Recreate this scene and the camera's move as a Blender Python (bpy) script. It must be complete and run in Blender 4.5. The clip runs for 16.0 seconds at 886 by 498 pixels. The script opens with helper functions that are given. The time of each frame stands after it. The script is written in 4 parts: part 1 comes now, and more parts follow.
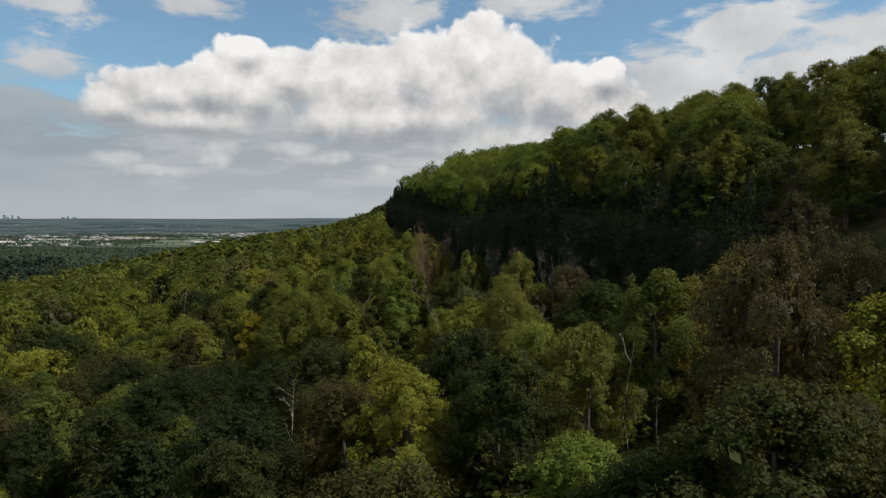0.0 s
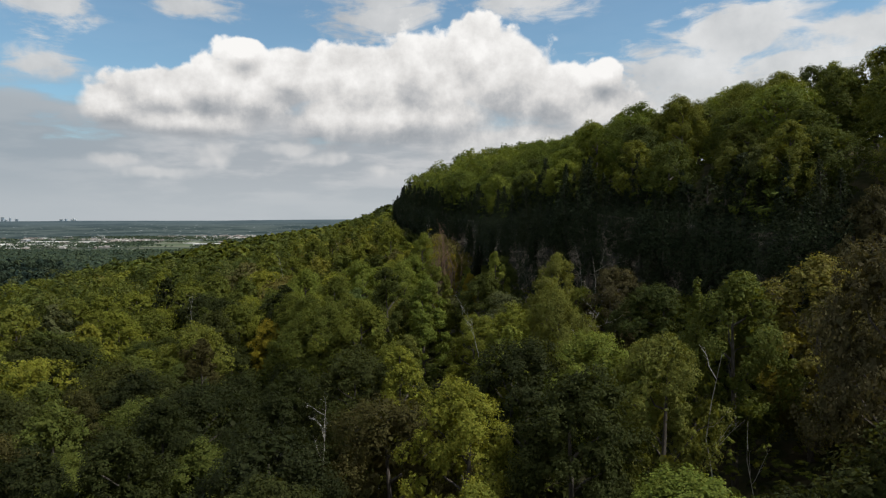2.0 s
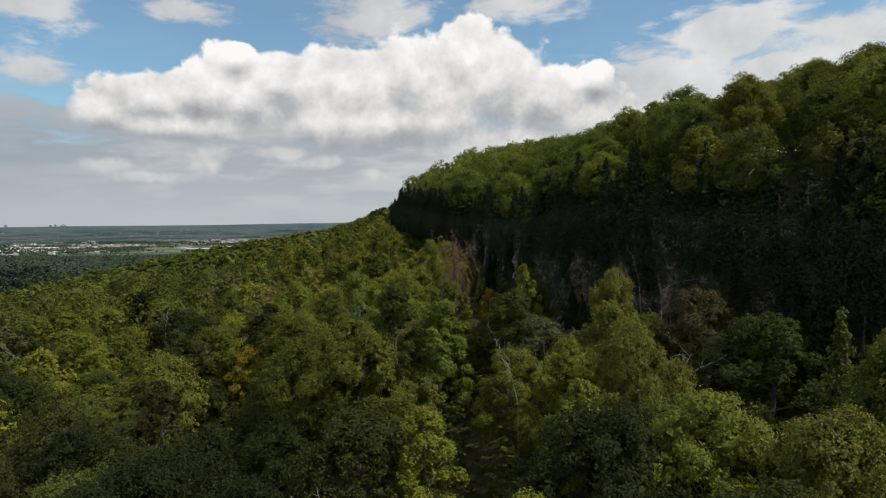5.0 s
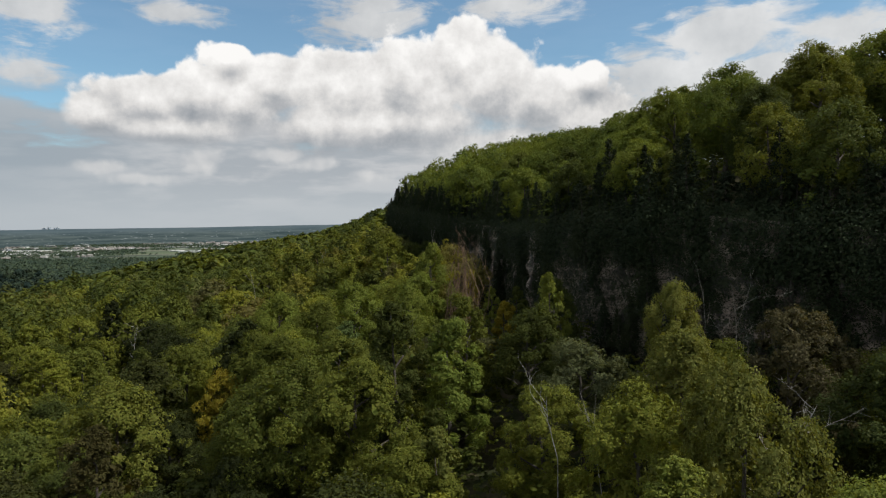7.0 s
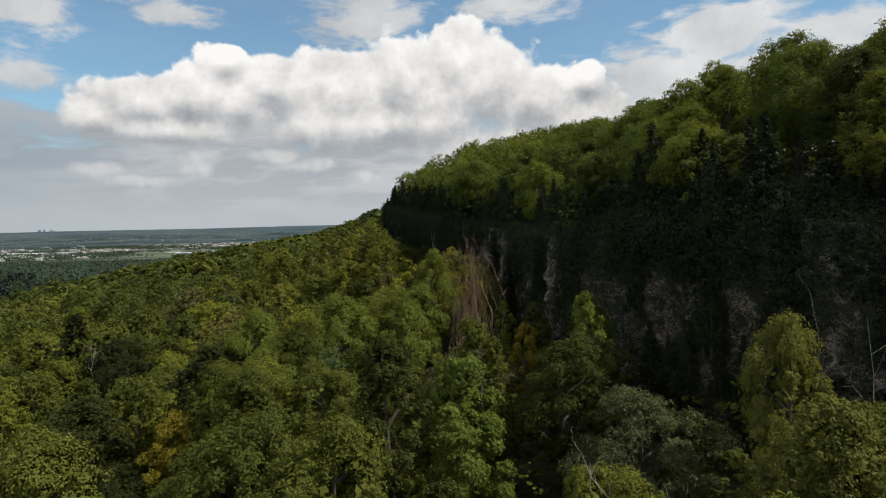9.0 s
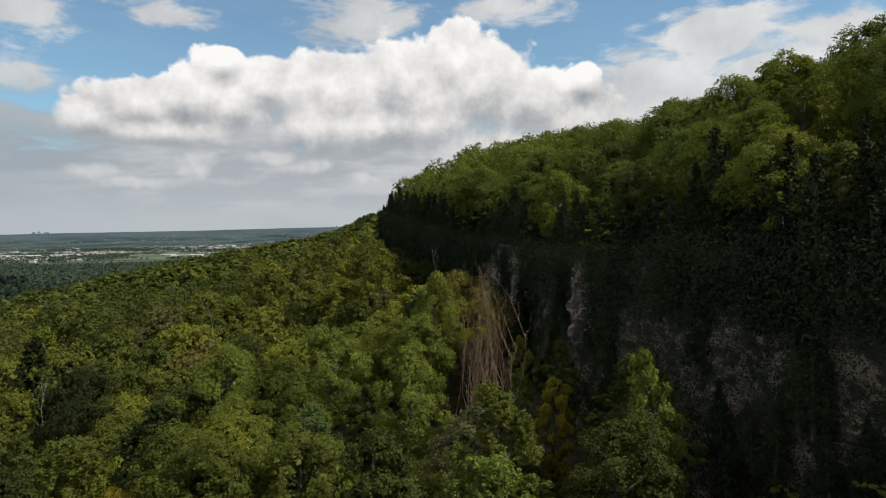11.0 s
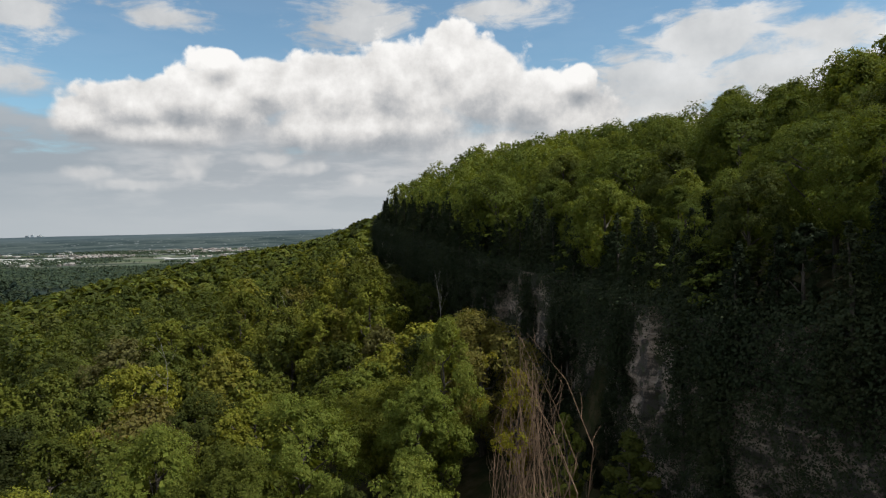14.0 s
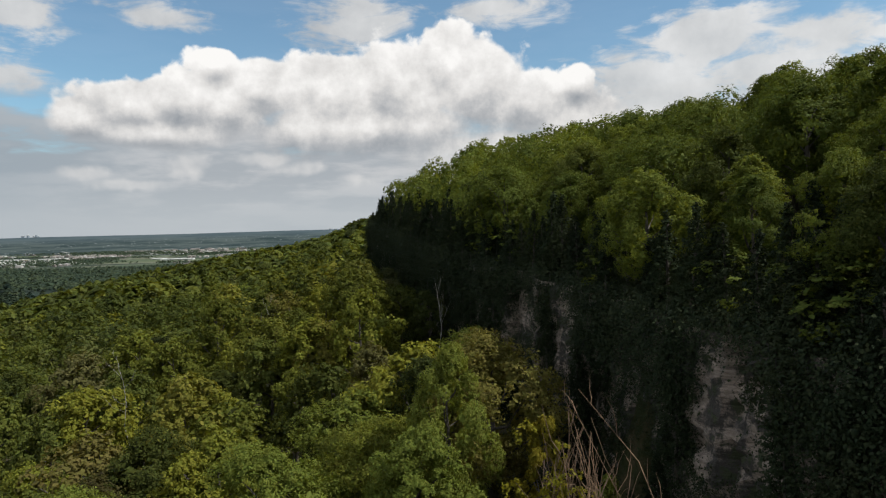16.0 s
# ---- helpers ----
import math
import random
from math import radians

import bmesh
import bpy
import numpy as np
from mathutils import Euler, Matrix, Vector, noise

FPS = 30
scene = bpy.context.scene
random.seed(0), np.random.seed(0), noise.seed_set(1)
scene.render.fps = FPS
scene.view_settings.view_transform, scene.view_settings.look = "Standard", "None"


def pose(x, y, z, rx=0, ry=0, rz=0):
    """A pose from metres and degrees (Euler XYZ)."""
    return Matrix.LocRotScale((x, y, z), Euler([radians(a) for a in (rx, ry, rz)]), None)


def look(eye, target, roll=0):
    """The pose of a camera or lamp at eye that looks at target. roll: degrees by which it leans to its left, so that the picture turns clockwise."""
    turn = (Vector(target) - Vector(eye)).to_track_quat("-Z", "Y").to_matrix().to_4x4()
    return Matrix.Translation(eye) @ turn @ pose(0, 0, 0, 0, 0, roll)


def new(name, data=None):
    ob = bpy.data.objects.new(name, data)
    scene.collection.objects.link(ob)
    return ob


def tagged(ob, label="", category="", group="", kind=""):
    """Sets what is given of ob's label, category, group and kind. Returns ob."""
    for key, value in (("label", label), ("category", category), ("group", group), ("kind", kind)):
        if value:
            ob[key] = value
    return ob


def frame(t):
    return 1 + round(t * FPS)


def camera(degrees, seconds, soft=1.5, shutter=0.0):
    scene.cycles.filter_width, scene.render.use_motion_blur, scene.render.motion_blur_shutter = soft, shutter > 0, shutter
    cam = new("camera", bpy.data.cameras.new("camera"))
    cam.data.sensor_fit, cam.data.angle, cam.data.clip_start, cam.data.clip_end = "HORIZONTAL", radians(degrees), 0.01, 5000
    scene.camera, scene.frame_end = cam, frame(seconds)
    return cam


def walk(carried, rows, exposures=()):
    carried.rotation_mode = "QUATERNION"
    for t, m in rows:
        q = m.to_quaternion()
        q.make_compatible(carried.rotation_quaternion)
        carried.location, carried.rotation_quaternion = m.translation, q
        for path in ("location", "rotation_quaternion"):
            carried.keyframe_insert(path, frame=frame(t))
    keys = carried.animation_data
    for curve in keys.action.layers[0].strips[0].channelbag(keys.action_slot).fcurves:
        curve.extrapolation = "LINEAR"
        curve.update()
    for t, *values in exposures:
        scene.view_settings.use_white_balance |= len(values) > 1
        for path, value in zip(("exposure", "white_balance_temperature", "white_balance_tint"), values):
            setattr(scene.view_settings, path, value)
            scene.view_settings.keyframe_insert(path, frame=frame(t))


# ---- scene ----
# ======== camera and walk ========
cam = camera(68.0, 16.0, soft=1.2)
# seconds, x, y, z, yaw (left positive), pitch, roll
PATH = [
    (0.0, 0.00, 0.00, 0.00, -0.00, -2.71, -0.00),
    (0.5, -1.31, 0.90, -0.21, -0.03, -2.68, -0.03),
    (1.0, -2.35, 2.23, -0.35, -0.03, -2.67, -0.12),
    (1.5, -3.29, 3.96, -0.35, -0.07, -2.66, -0.17),
    (2.0, -4.09, 6.04, -0.22, -0.13, -2.63, -0.23),
    (2.5, -4.79, 8.41, -0.11, -0.22, -2.61, -0.26),
    (3.0, -5.32, 11.04, -0.00, -0.28, -2.58, -0.33),
    (3.5, -5.81, 13.86, 0.05, -0.35, -2.52, -0.39),
    (4.0, -6.24, 16.82, 0.15, -0.48, -2.45, -0.50),
    (4.2, -6.39, 18.08, 0.22, -0.53, -2.45, -0.54),
    (6.3, -7.66, 31.34, 0.22, -0.97, -2.32, -0.85),
    (6.5, -7.74, 32.87, 0.18, -1.00, -2.32, -0.88),
    (7.0, -8.04, 36.40, 0.14, -1.09, -2.30, -0.90),
    (7.5, -8.24, 39.96, 0.08, -1.15, -2.28, -0.95),
    (8.0, -8.35, 43.59, 0.10, -1.20, -2.28, -1.01),
    (8.5, -8.43, 47.21, 0.18, -1.24, -2.30, -1.11),
    (9.0, -8.44, 50.85, 0.65, -1.28, -2.33, -1.27),
    (9.2, -8.48, 52.29, 0.93, -1.28, -2.36, -1.31),
    (11.3, -9.12, 65.71, 2.96, -1.61, -2.16, -1.19),
    (11.5, -9.17, 67.10, 3.18, -1.63, -2.17, -1.17),
    (12.0, -9.25, 70.44, 3.76, -1.66, -2.15, -1.18),
    (12.5, -9.39, 73.74, 4.33, -1.72, -2.15, -1.23),
    (13.0, -9.51, 77.19, 4.77, -1.76, -2.08, -1.30),
    (13.5, -9.63, 80.65, 4.95, -1.82, -2.05, -1.38),
    (14.0, -9.72, 84.08, 5.09, -1.90, -2.03, -1.40),
    (14.5, -9.71, 87.58, 5.22, -1.95, -2.02, -1.39),
    (15.0, -9.70, 90.96, 5.27, -2.00, -2.02, -1.41),
    (15.5, -9.70, 94.06, 5.29, -2.04, -2.04, -1.47),
    (16.0, -9.69, 96.39, 5.18, -2.08, -2.04, -1.46),
]


def aim(x, y, z, yaw, pitch, roll):
    a, b = radians(yaw), radians(pitch)
    ahead = Vector((-math.sin(a) * math.cos(b), math.cos(a) * math.cos(b), math.sin(b)))
    eye = Vector((x, y, z))
    return look(eye, eye + 2 * ahead, roll)


walk(cam, [(t, aim(*r)) for t, *r in PATH], exposures=[(0.0, -0.1), (3.0, 0.0), (16.0, 0.0)])

# ======== world, sun ========
SUN_EL, SUN_AZ = 50.0, 104.0      # degrees above the horizon, degrees from +y towards +x
world = bpy.data.worlds.new("sky")
scene.world = world
world.use_nodes = True


class Nodes:
    """A short way to write node trees."""

    def __init__(self, tree):
        self.tree = tree
        tree.nodes.clear()

    def add(self, kind, *inputs, operation=None, use_clamp=False):
        n = self.tree.nodes.new(kind)
        if operation:
            n.operation = operation
        if use_clamp:
            n.use_clamp = True
        for i, v in enumerate(inputs):
            if v is not None:
                self.put(n.inputs[i], v)
        return n

    def put(self, socket, v):
        if isinstance(v, bpy.types.NodeSocket):
            self.tree.links.new(v, socket)
        elif isinstance(v, bpy.types.Node):
            self.tree.links.new(v.outputs[0], socket)
        else:
            socket.default_value = v

    def math(self, op, *v, clamp=False):
        return self.add("ShaderNodeMath", *v, operation=op, use_clamp=clamp).outputs[0]

    def step(self, v, lo, hi, a=0.0, b=1.0):
        n = self.add("ShaderNodeMapRange", v, lo, hi, a, b)
        n.interpolation_type = "SMOOTHSTEP"
        return n.outputs[0]

    def noise(self, vec, scale, detail=4.0, rough=0.55, dist=0.0):
        n = self.add("ShaderNodeTexNoise")
        for k, v in (("Vector", vec), ("Scale", scale), ("Detail", detail), ("Roughness", rough), ("Distortion", dist)):
            if v is not None:
                self.put(n.inputs[k], v)
        return n.outputs[0]

    def mix(self, fac, a, b, blend="MIX"):
        n = self.add("ShaderNodeMix")
        n.data_type, n.blend_type = "RGBA", blend
        self.put(n.inputs[0], fac)
        self.put(n.inputs[6], a)
        self.put(n.inputs[7], b)
        return n.outputs[2]

    def ramp(self, fac, stops):
        n = self.add("ShaderNodeValToRGB", fac)
        e = n.color_ramp.elements
        while len(e) < len(stops):
            e.new(0.5)
        for k, (p, c) in zip(e, stops):
            k.position, k.color = p, (*c, 1)
        return n.outputs[0]


def build_sky():
    w = Nodes(world.node_tree)
    sky = w.add("ShaderNodeTexSky")
    sky.sky_type, sky.sun_disc = "NISHITA", False
    sky.sun_elevation, sky.sun_rotation = radians(SUN_EL), radians(SUN_AZ)
    sky.altitude, sky.air_density, sky.dust_density, sky.ozone_density = 200.0, 1.0, 0.6, 1.2
    blue = w.add("ShaderNodeBackground", w.mix(1.0, sky.outputs[0], (0.80, 1.0, 1.0, 1), "MULTIPLY"), 0.125)
    d = w.add("ShaderNodeTexCoord").outputs["Generated"]
    # cloud masses: azimuth, elevation, half width, half height
    banks = [(-0.274, 0.175, 0.095, 0.056), (-0.288, 0.235, 0.043, 0.028), (-0.401, 0.173, 0.088, 0.043), (-0.460, 0.152, 0.058, 0.037), (-0.339, 0.180, 0.088, 0.050), (-0.226, 0.204, 0.071, 0.057),
             (-0.128, 0.202, 0.096, 0.067), (-0.027, 0.210, 0.096, 0.079), (0.051, 0.236, 0.067, 0.073), (0.101, 0.210, 0.079, 0.079), (0.172, 0.179, 0.079, 0.060),
             (0.243, 0.203, 0.030, 0.035), (0.242, 0.143, 0.079, 0.063), (-0.079, 0.145, 0.242, 0.052), (-0.366, 0.138, 0.159, 0.032), (0.125, 0.103, 0.217, 0.050)]
    veils = [(-0.075, 0.297, 0.098, 0.044), (0.141, 0.310, 0.079, 0.027), (0.353, 0.195, 0.134, 0.063), (0.434, 0.246, 0.092, 0.050), (0.504, 0.201, 0.134, 0.046),
             (0.556, 0.241, 0.079, 0.020), (-0.544, 0.279, 0.075, 0.030), (-0.539, 0.207, 0.055, 0.028), (-0.364, 0.290, 0.075, 0.022), (0.574, 0.185, 0.134, 0.058)]
    small = [(-0.327, 0.093, 0.048, 0.022), (-0.229, 0.102, 0.052, 0.014), (-0.466, 0.083, 0.046, 0.013), (-0.094, 0.072, 0.052, 0.017), (-0.164, 0.089, 0.050, 0.013),
             (-0.405, 0.067, 0.058, 0.010)]
    s = w.add("ShaderNodeSeparateXYZ", d)
    az = w.math("ARCTAN2", s.outputs[0], s.outputs[1])
    el = w.math("ARCSINE", s.outputs[2])

    def mass(masses, a0, e0, soft=0.25):
        dens = None
        for a, e, ra, re in masses:
            q = w.math("POWER", w.math("DIVIDE", w.math("SUBTRACT", a0, a), ra), 2.0)
            r = w.math("POWER", w.math("DIVIDE", w.math("SUBTRACT", e0, e), re), 2.0)
            f = w.math("SUBTRACT", 1.0, w.math("SQRT", w.math("ADD", q, r)))
            dens = f if dens is None else w.math("SMOOTH_MAX", dens, f, soft)
        return dens

    def billow(v, detail):
        """Rounded heads: swelling cells over cells, with ragged noise."""
        warp = w.add("ShaderNodeVectorMath", v, w.add("ShaderNodeVectorMath", w.add("ShaderNodeTexNoise", v, None, 30.0, 3.0).outputs["Color"], (0.03, 0.03, 0.03), operation="MULTIPLY").outputs[0], operation="ADD").outputs[0]
        out = None
        for scale, gain in ((15.0, 0.50), (36.0, 0.27), (80.0, 0.11)):
            cell = w.add("ShaderNodeTexVoronoi", warp)
            cell.feature = "SMOOTH_F1"
            cell.inputs["Scale"].default_value, cell.inputs["Smoothness"].default_value = scale, 0.35
            g = w.math("MULTIPLY", w.math("SUBTRACT", 0.42, cell.outputs["Distance"]), gain * 2.0)
            out = g if out is None else w.math("ADD", out, g)
        return w.math("ADD", out, w.math("MULTIPLY", w.math("SUBTRACT", w.noise(v, 26.0, detail, 0.62), 0.5), 1.1))

    streak_v = w.add("ShaderNodeMapping", d, None, None, (1.0, 1.0, 4.5)).outputs[0]
    wide = w.math("MULTIPLY", w.math("SUBTRACT", w.noise(d, 9.0, 3.0, 0.5), 0.5), 0.7)
    heads = billow(d, 7.0)
    bank = mass(banks, az, el)
    # cloud all round, outside the stretch in view
    rest = w.math("MULTIPLY", w.math("SUBTRACT", w.noise(d, 2.6, 4.0, 0.55), 0.45), 4.0)
    inside = w.step(w.math("MAXIMUM", w.math("SUBTRACT", w.math("ABSOLUTE", az), 0.68), w.math("SUBTRACT", el, 0.36)), 0.2, 0.0, 0.0, 3.0)
    bank = w.math("MAXIMUM", bank, w.math("SUBTRACT", rest, inside))
    ragged = w.math("MULTIPLY", w.math("ADD", w.math("MULTIPLY", heads, 0.62), wide), w.step(bank, 0.40, 0.08, 0.30, 1.0))
    dens = w.math("ADD", bank, ragged)
    mask = w.math("MULTIPLY", w.step(dens, -0.04, w.step(el, 0.13, 0.20, 0.55, 0.18)), w.step(w.math("ADD", el, w.math("MULTIPLY", wide, 0.05)), 0.070, 0.150, 0.30, 1.0))
    # sunlit heads, grey hollows and undersides
    up = w.add("ShaderNodeVectorMath", d, (0.008, 0.0, 0.010), operation="ADD").outputs[0]
    head_rise = w.math("SUBTRACT", billow(d, 2.0), billow(up, 2.0))
    under = w.math("SUBTRACT", bank, mass(banks, az, w.math("ADD", el, 0.020)))
    soft = w.math("ADD", w.math("SUBTRACT", w.noise(d, 13.0, 6.0, 0.58), 0.5), w.math("MULTIPLY", w.math("SUBTRACT", w.noise(streak_v, 3.4, 2.0, 0.5), 0.5), 0.7))
    lit = w.math("ADD", w.math("MULTIPLY", heads, 0.20), w.math("ADD", w.math("MULTIPLY", soft, 0.85), w.math("MULTIPLY", w.math("SUBTRACT", w.noise(d, 34.0, 6.0, 0.65), 0.5), 0.75)))
    lit = w.math("ADD", lit, w.math("ADD", w.math("MULTIPLY", under, 0.75), w.math("MULTIPLY", w.step(dens, 0.55, 0.08), w.step(el, 0.16, 0.24, 0.0, 0.16))))
    lit = w.math("ADD", lit, w.step(el, 0.110, 0.215, 0.36, 0.64))
    tone = w.ramp(lit, [(0.0, (0.32, 0.345, 0.375)), (0.3, (0.47, 0.48, 0.495)), (0.62, (0.72, 0.708, 0.695)), (1.0, (0.97, 0.955, 0.935))])
    # thin and high cloud
    streak = w.noise(streak_v, 7.0, 5.0, 0.55)
    wisp_v = w.add("ShaderNodeMapping", d, None, (0.0, 0.30, 0.0), (1.0, 1.0, 3.0)).outputs[0]
    wisps = w.noise(wisp_v, 11.0, 7.0, 0.62, 0.5)
    veil = w.math("ADD", mass(veils, az, el, 0.12), w.math("ADD", w.math("MULTIPLY", heads, 0.35), w.math("MULTIPLY", w.math("SUBTRACT", wisps, 0.5), 3.2)))
    veil_m = w.step(w.math("ADD", veil, w.step(az, 0.16, 0.26, 0.0, 0.18)), -0.25, 0.60, 0.0, 0.92)
    veil_c = w.ramp(w.math("ADD", w.math("MULTIPLY", soft, 1.1), w.step(az, -0.16, 0.10, 0.46, 0.58)), [(0.1, (0.46, 0.475, 0.49)), (0.6, (0.70, 0.70, 0.695)), (1.0, (0.90, 0.89, 0.88))])
    # the soft grey layer low over the land, with small heads in it
    low = w.math("MULTIPLY", w.step(el, 0.215, 0.150), w.step(w.math("ADD", streak, w.step(el, 0.17, 0.05, -0.06, 0.35)), 0.28, 0.56))
    low_c = w.mix(w.step(streak, 0.40, 0.62), (0.40, 0.435, 0.47, 1), (0.575, 0.585, 0.60, 1))
    low_c = w.mix(w.math("MULTIPLY", w.step(az, -0.26, -0.60), w.step(el, 0.23, 0.14, 0.0, 0.70)), low_c, (0.31, 0.375, 0.43, 1))
    lumps = w.math("ADD", mass(small, az, el), w.math("ADD", w.math("MULTIPLY", heads, 0.8), w.math("MULTIPLY", wide, 1.6)))
    low_c = w.mix(w.step(lumps, -0.10, 0.70, 0.0, 0.80), low_c, w.ramp(w.math("ADD", 0.5, w.math("MULTIPLY", head_rise, 0.5)), [(0.2, (0.50, 0.52, 0.54)), (0.8, (0.74, 0.73, 0.72))]))
    low_c = w.mix(w.step(el, 0.095, 0.010, 0.0, 0.85), low_c, (0.475, 0.515, 0.545, 1))
    low = w.math("MAXIMUM", w.math("MAXIMUM", low, w.step(lumps, -0.05, 0.5, 0.0, 0.9)), 0.07)
    layer = w.add("ShaderNodeMixShader", low, blue.outputs[0], w.add("ShaderNodeBackground", low_c, 1.0).outputs[0])
    high = w.add("ShaderNodeMixShader", veil_m, layer.outputs[0], w.add("ShaderNodeBackground", veil_c, 1.0).outputs[0])
    both = w.add("ShaderNodeMixShader", mask, high.outputs[0], w.add("ShaderNodeBackground", tone, 1.0).outputs[0])
    w.add("ShaderNodeOutputWorld", both.outputs[0])


build_sky()
sun = new("sun", bpy.data.lights.new("sun", "SUN"))
sun.data.energy, sun.data.angle, sun.data.color = 5.0, radians(0.6), (1.0, 0.95, 0.86)
sun.matrix_world = look((math.sin(radians(SUN_AZ)) * math.cos(radians(SUN_EL)) * 300, math.cos(radians(SUN_AZ)) * math.cos(radians(SUN_EL)) * 300,
                         math.sin(radians(SUN_EL)) * 300), (0, 0, 0))


# ======== materials ========
def material(name):
    m = bpy.data.materials.new(name)
    m.use_nodes = True
    return m, Nodes(m.node_tree)


def leaf_material(name, stops, through_light=0.36):
    """Leaves: a hue for each tree, small changes from leaf to leaf, some light let through."""
    m, n = material(name)
    tint = n.add("ShaderNodeAttribute")
    tint.attribute_name = "tint"
    obj = n.add("ShaderNodeObjectInfo")
    tree = n.math("FRACT", n.math("ADD", obj.outputs["Random"], tint.outputs["Fac"]))
    col = n.ramp(tree, [(at, (r * 1.07, g * 1.07, b * 1.3)) for at, (r, g, b) in stops])
    island = n.add("ShaderNodeNewGeometry").outputs["Random Per Island"]
    pos = n.add("ShaderNodeNewGeometry").outputs["Position"]
    patch = n.noise(pos, 0.45, 2.0)
    val = n.math("MULTIPLY", n.math("ADD", 0.84, n.math("MULTIPLY", island, 0.32)), n.math("ADD", 0.72, n.math("MULTIPLY", patch, 0.60)))
    hue = n.math("ADD", 0.485, n.math("MULTIPLY", n.math("FRACT", n.math("MULTIPLY", island, 7.3)), 0.03))
    hsv = n.add("ShaderNodeHueSaturation", hue, 1.0, val, 1.0, col)
    p = n.add("ShaderNodeBsdfPrincipled")
    n.put(p.inputs["Base Color"], hsv.outputs[0])
    p.inputs["Roughness"].default_value = 0.62
    p.inputs["Specular IOR Level"].default_value = 0.06
    tr = n.add("ShaderNodeBsdfTranslucent", n.mix(1.0, hsv.outputs[0], (1.35, 1.2, 0.5, 1), "MULTIPLY"))
    n.add("ShaderNodeOutputMaterial", n.add("ShaderNodeMixShader", through_light, p.outputs[0], tr.outputs[0]).outputs[0])
    return m


BROAD = [(0.0, (0.042, 0.052, 0.010)), (0.2, (0.068, 0.082, 0.013)), (0.45, (0.098, 0.112, 0.016)), (0.66, (0.128, 0.142, 0.018)),
         (0.84, (0.155, 0.162, 0.020)), (0.96, (0.110, 0.098, 0.026)), (1.0, (0.074, 0.086, 0.032))]
# olive leaves, darkened further to stand for cloud shade on the near slope
leaf_olive_shaded = leaf_material("olive leaves, cloud shaded", [(0.0, (0.019, 0.024, 0.007)), (0.4, (0.026, 0.033, 0.008)), (0.8, (0.038, 0.044, 0.010)), (0.93, (0.046, 0.042, 0.012)),
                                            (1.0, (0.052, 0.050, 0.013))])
leaf_green = leaf_material("deep green leaves", [(0.0, (0.038, 0.050, 0.012)), (0.4, (0.060, 0.076, 0.015)), (0.75, (0.084, 0.101, 0.018)), (0.92, (0.110, 0.122, 0.019)), (1.0, (0.062, 0.075, 0.028))]
                           )
leaf_broad = leaf_material("broad leaves", BROAD)
leaf_pale = leaf_material("pale leaves", [(0.0, (0.100, 0.112, 0.022)), (1.0, (0.128, 0.134, 0.026))])
leaf_yellow = leaf_material("yellow leaves", [(0.0, (0.16, 0.155, 0.014)), (1.0, (0.18, 0.150, 0.016))], 0.4)
# yellow green leaves, brightened so that the colour stands in for sun patches
leaf_bright = leaf_material("sun brightened leaves", [(0.0, (0.105, 0.138, 0.022)), (1.0, (0.135, 0.156, 0.025))], 0.36)
leaf_hill = leaf_material("hill top leaves", [(0.0, (0.066, 0.090, 0.016)), (0.5, (0.092, 0.118, 0.019)), (1.0, (0.122, 0.146, 0.022))])
leaf_cool = leaf_material("cool green leaves", [(0.0, (0.070, 0.105, 0.030)), (1.0, (0.085, 0.118, 0.034))])
leaf_grey = leaf_material("grey green leaves", [(0.0, (0.075, 0.082, 0.028)), (1.0, (0.088, 0.092, 0.032))])
leaf_dull = leaf_material("dull reddish leaves", [(0.0, (0.044, 0.044, 0.017)), (1.0, (0.058, 0.053, 0.021))], 0.32)
# cloud shade and bluish haze over the plain are put into this leaf colour
leaf_far_shaded = leaf_material("cloud shaded distant leaves", [(0.0, (0.014, 0.026, 0.018)), (0.6, (0.024, 0.038, 0.022)), (1.0, (0.045, 0.060, 0.026))], 0.15)
# dark cedar green, with the shade of the cliff side put into the colour
leaf_cedar_shaded = leaf_material("shade darkened cedar sprays", [(0.0, (0.016, 0.024, 0.010)), (0.6, (0.021, 0.031, 0.012)), (1.0, (0.030, 0.038, 0.015))], 0.15)


def bark_material(name, a, b, scale=3.0):
    m, n = material(name)
    pos = n.add("ShaderNodeNewGeometry").outputs["Position"]
    stretch = n.add("ShaderNodeMapping", pos, None, None, (1, 1, 0.25)).outputs[0]
    v = n.math("ADD", n.math("MULTIPLY", n.noise(stretch, scale * 3, 5.0), 0.7), n.math("MULTIPLY", n.noise(pos, scale * 0.3, 2.0), 0.3))
    p = n.add("ShaderNodeBsdfPrincipled")
    n.put(p.inputs["Base Color"], n.mix(n.step(v, 0.35, 0.65), (*a, 1), (*b, 1)))
    p.inputs["Roughness"].default_value = 0.9
    bump = n.add("ShaderNodeBump", 0.5, 0.03)
    n.put(bump.inputs["Height"], v)
    n.put(p.inputs["Normal"], bump.outputs[0])
    n.add("ShaderNodeOutputMaterial", p.outputs[0])
    return m


bark = bark_material("grey brown bark", (0.030, 0.025, 0.020), (0.085, 0.074, 0.062))
bark_pale = bark_material("bleached dead wood", (0.14, 0.13, 0.115), (0.34, 0.32, 0.295))
bark_birch = bark_material("pale birch bark", (0.11, 0.105, 0.09), (0.32, 0.31, 0.29))
bark_brown = bark_material("brown dead twigs", (0.10, 0.064, 0.040), (0.22, 0.145, 0.090))


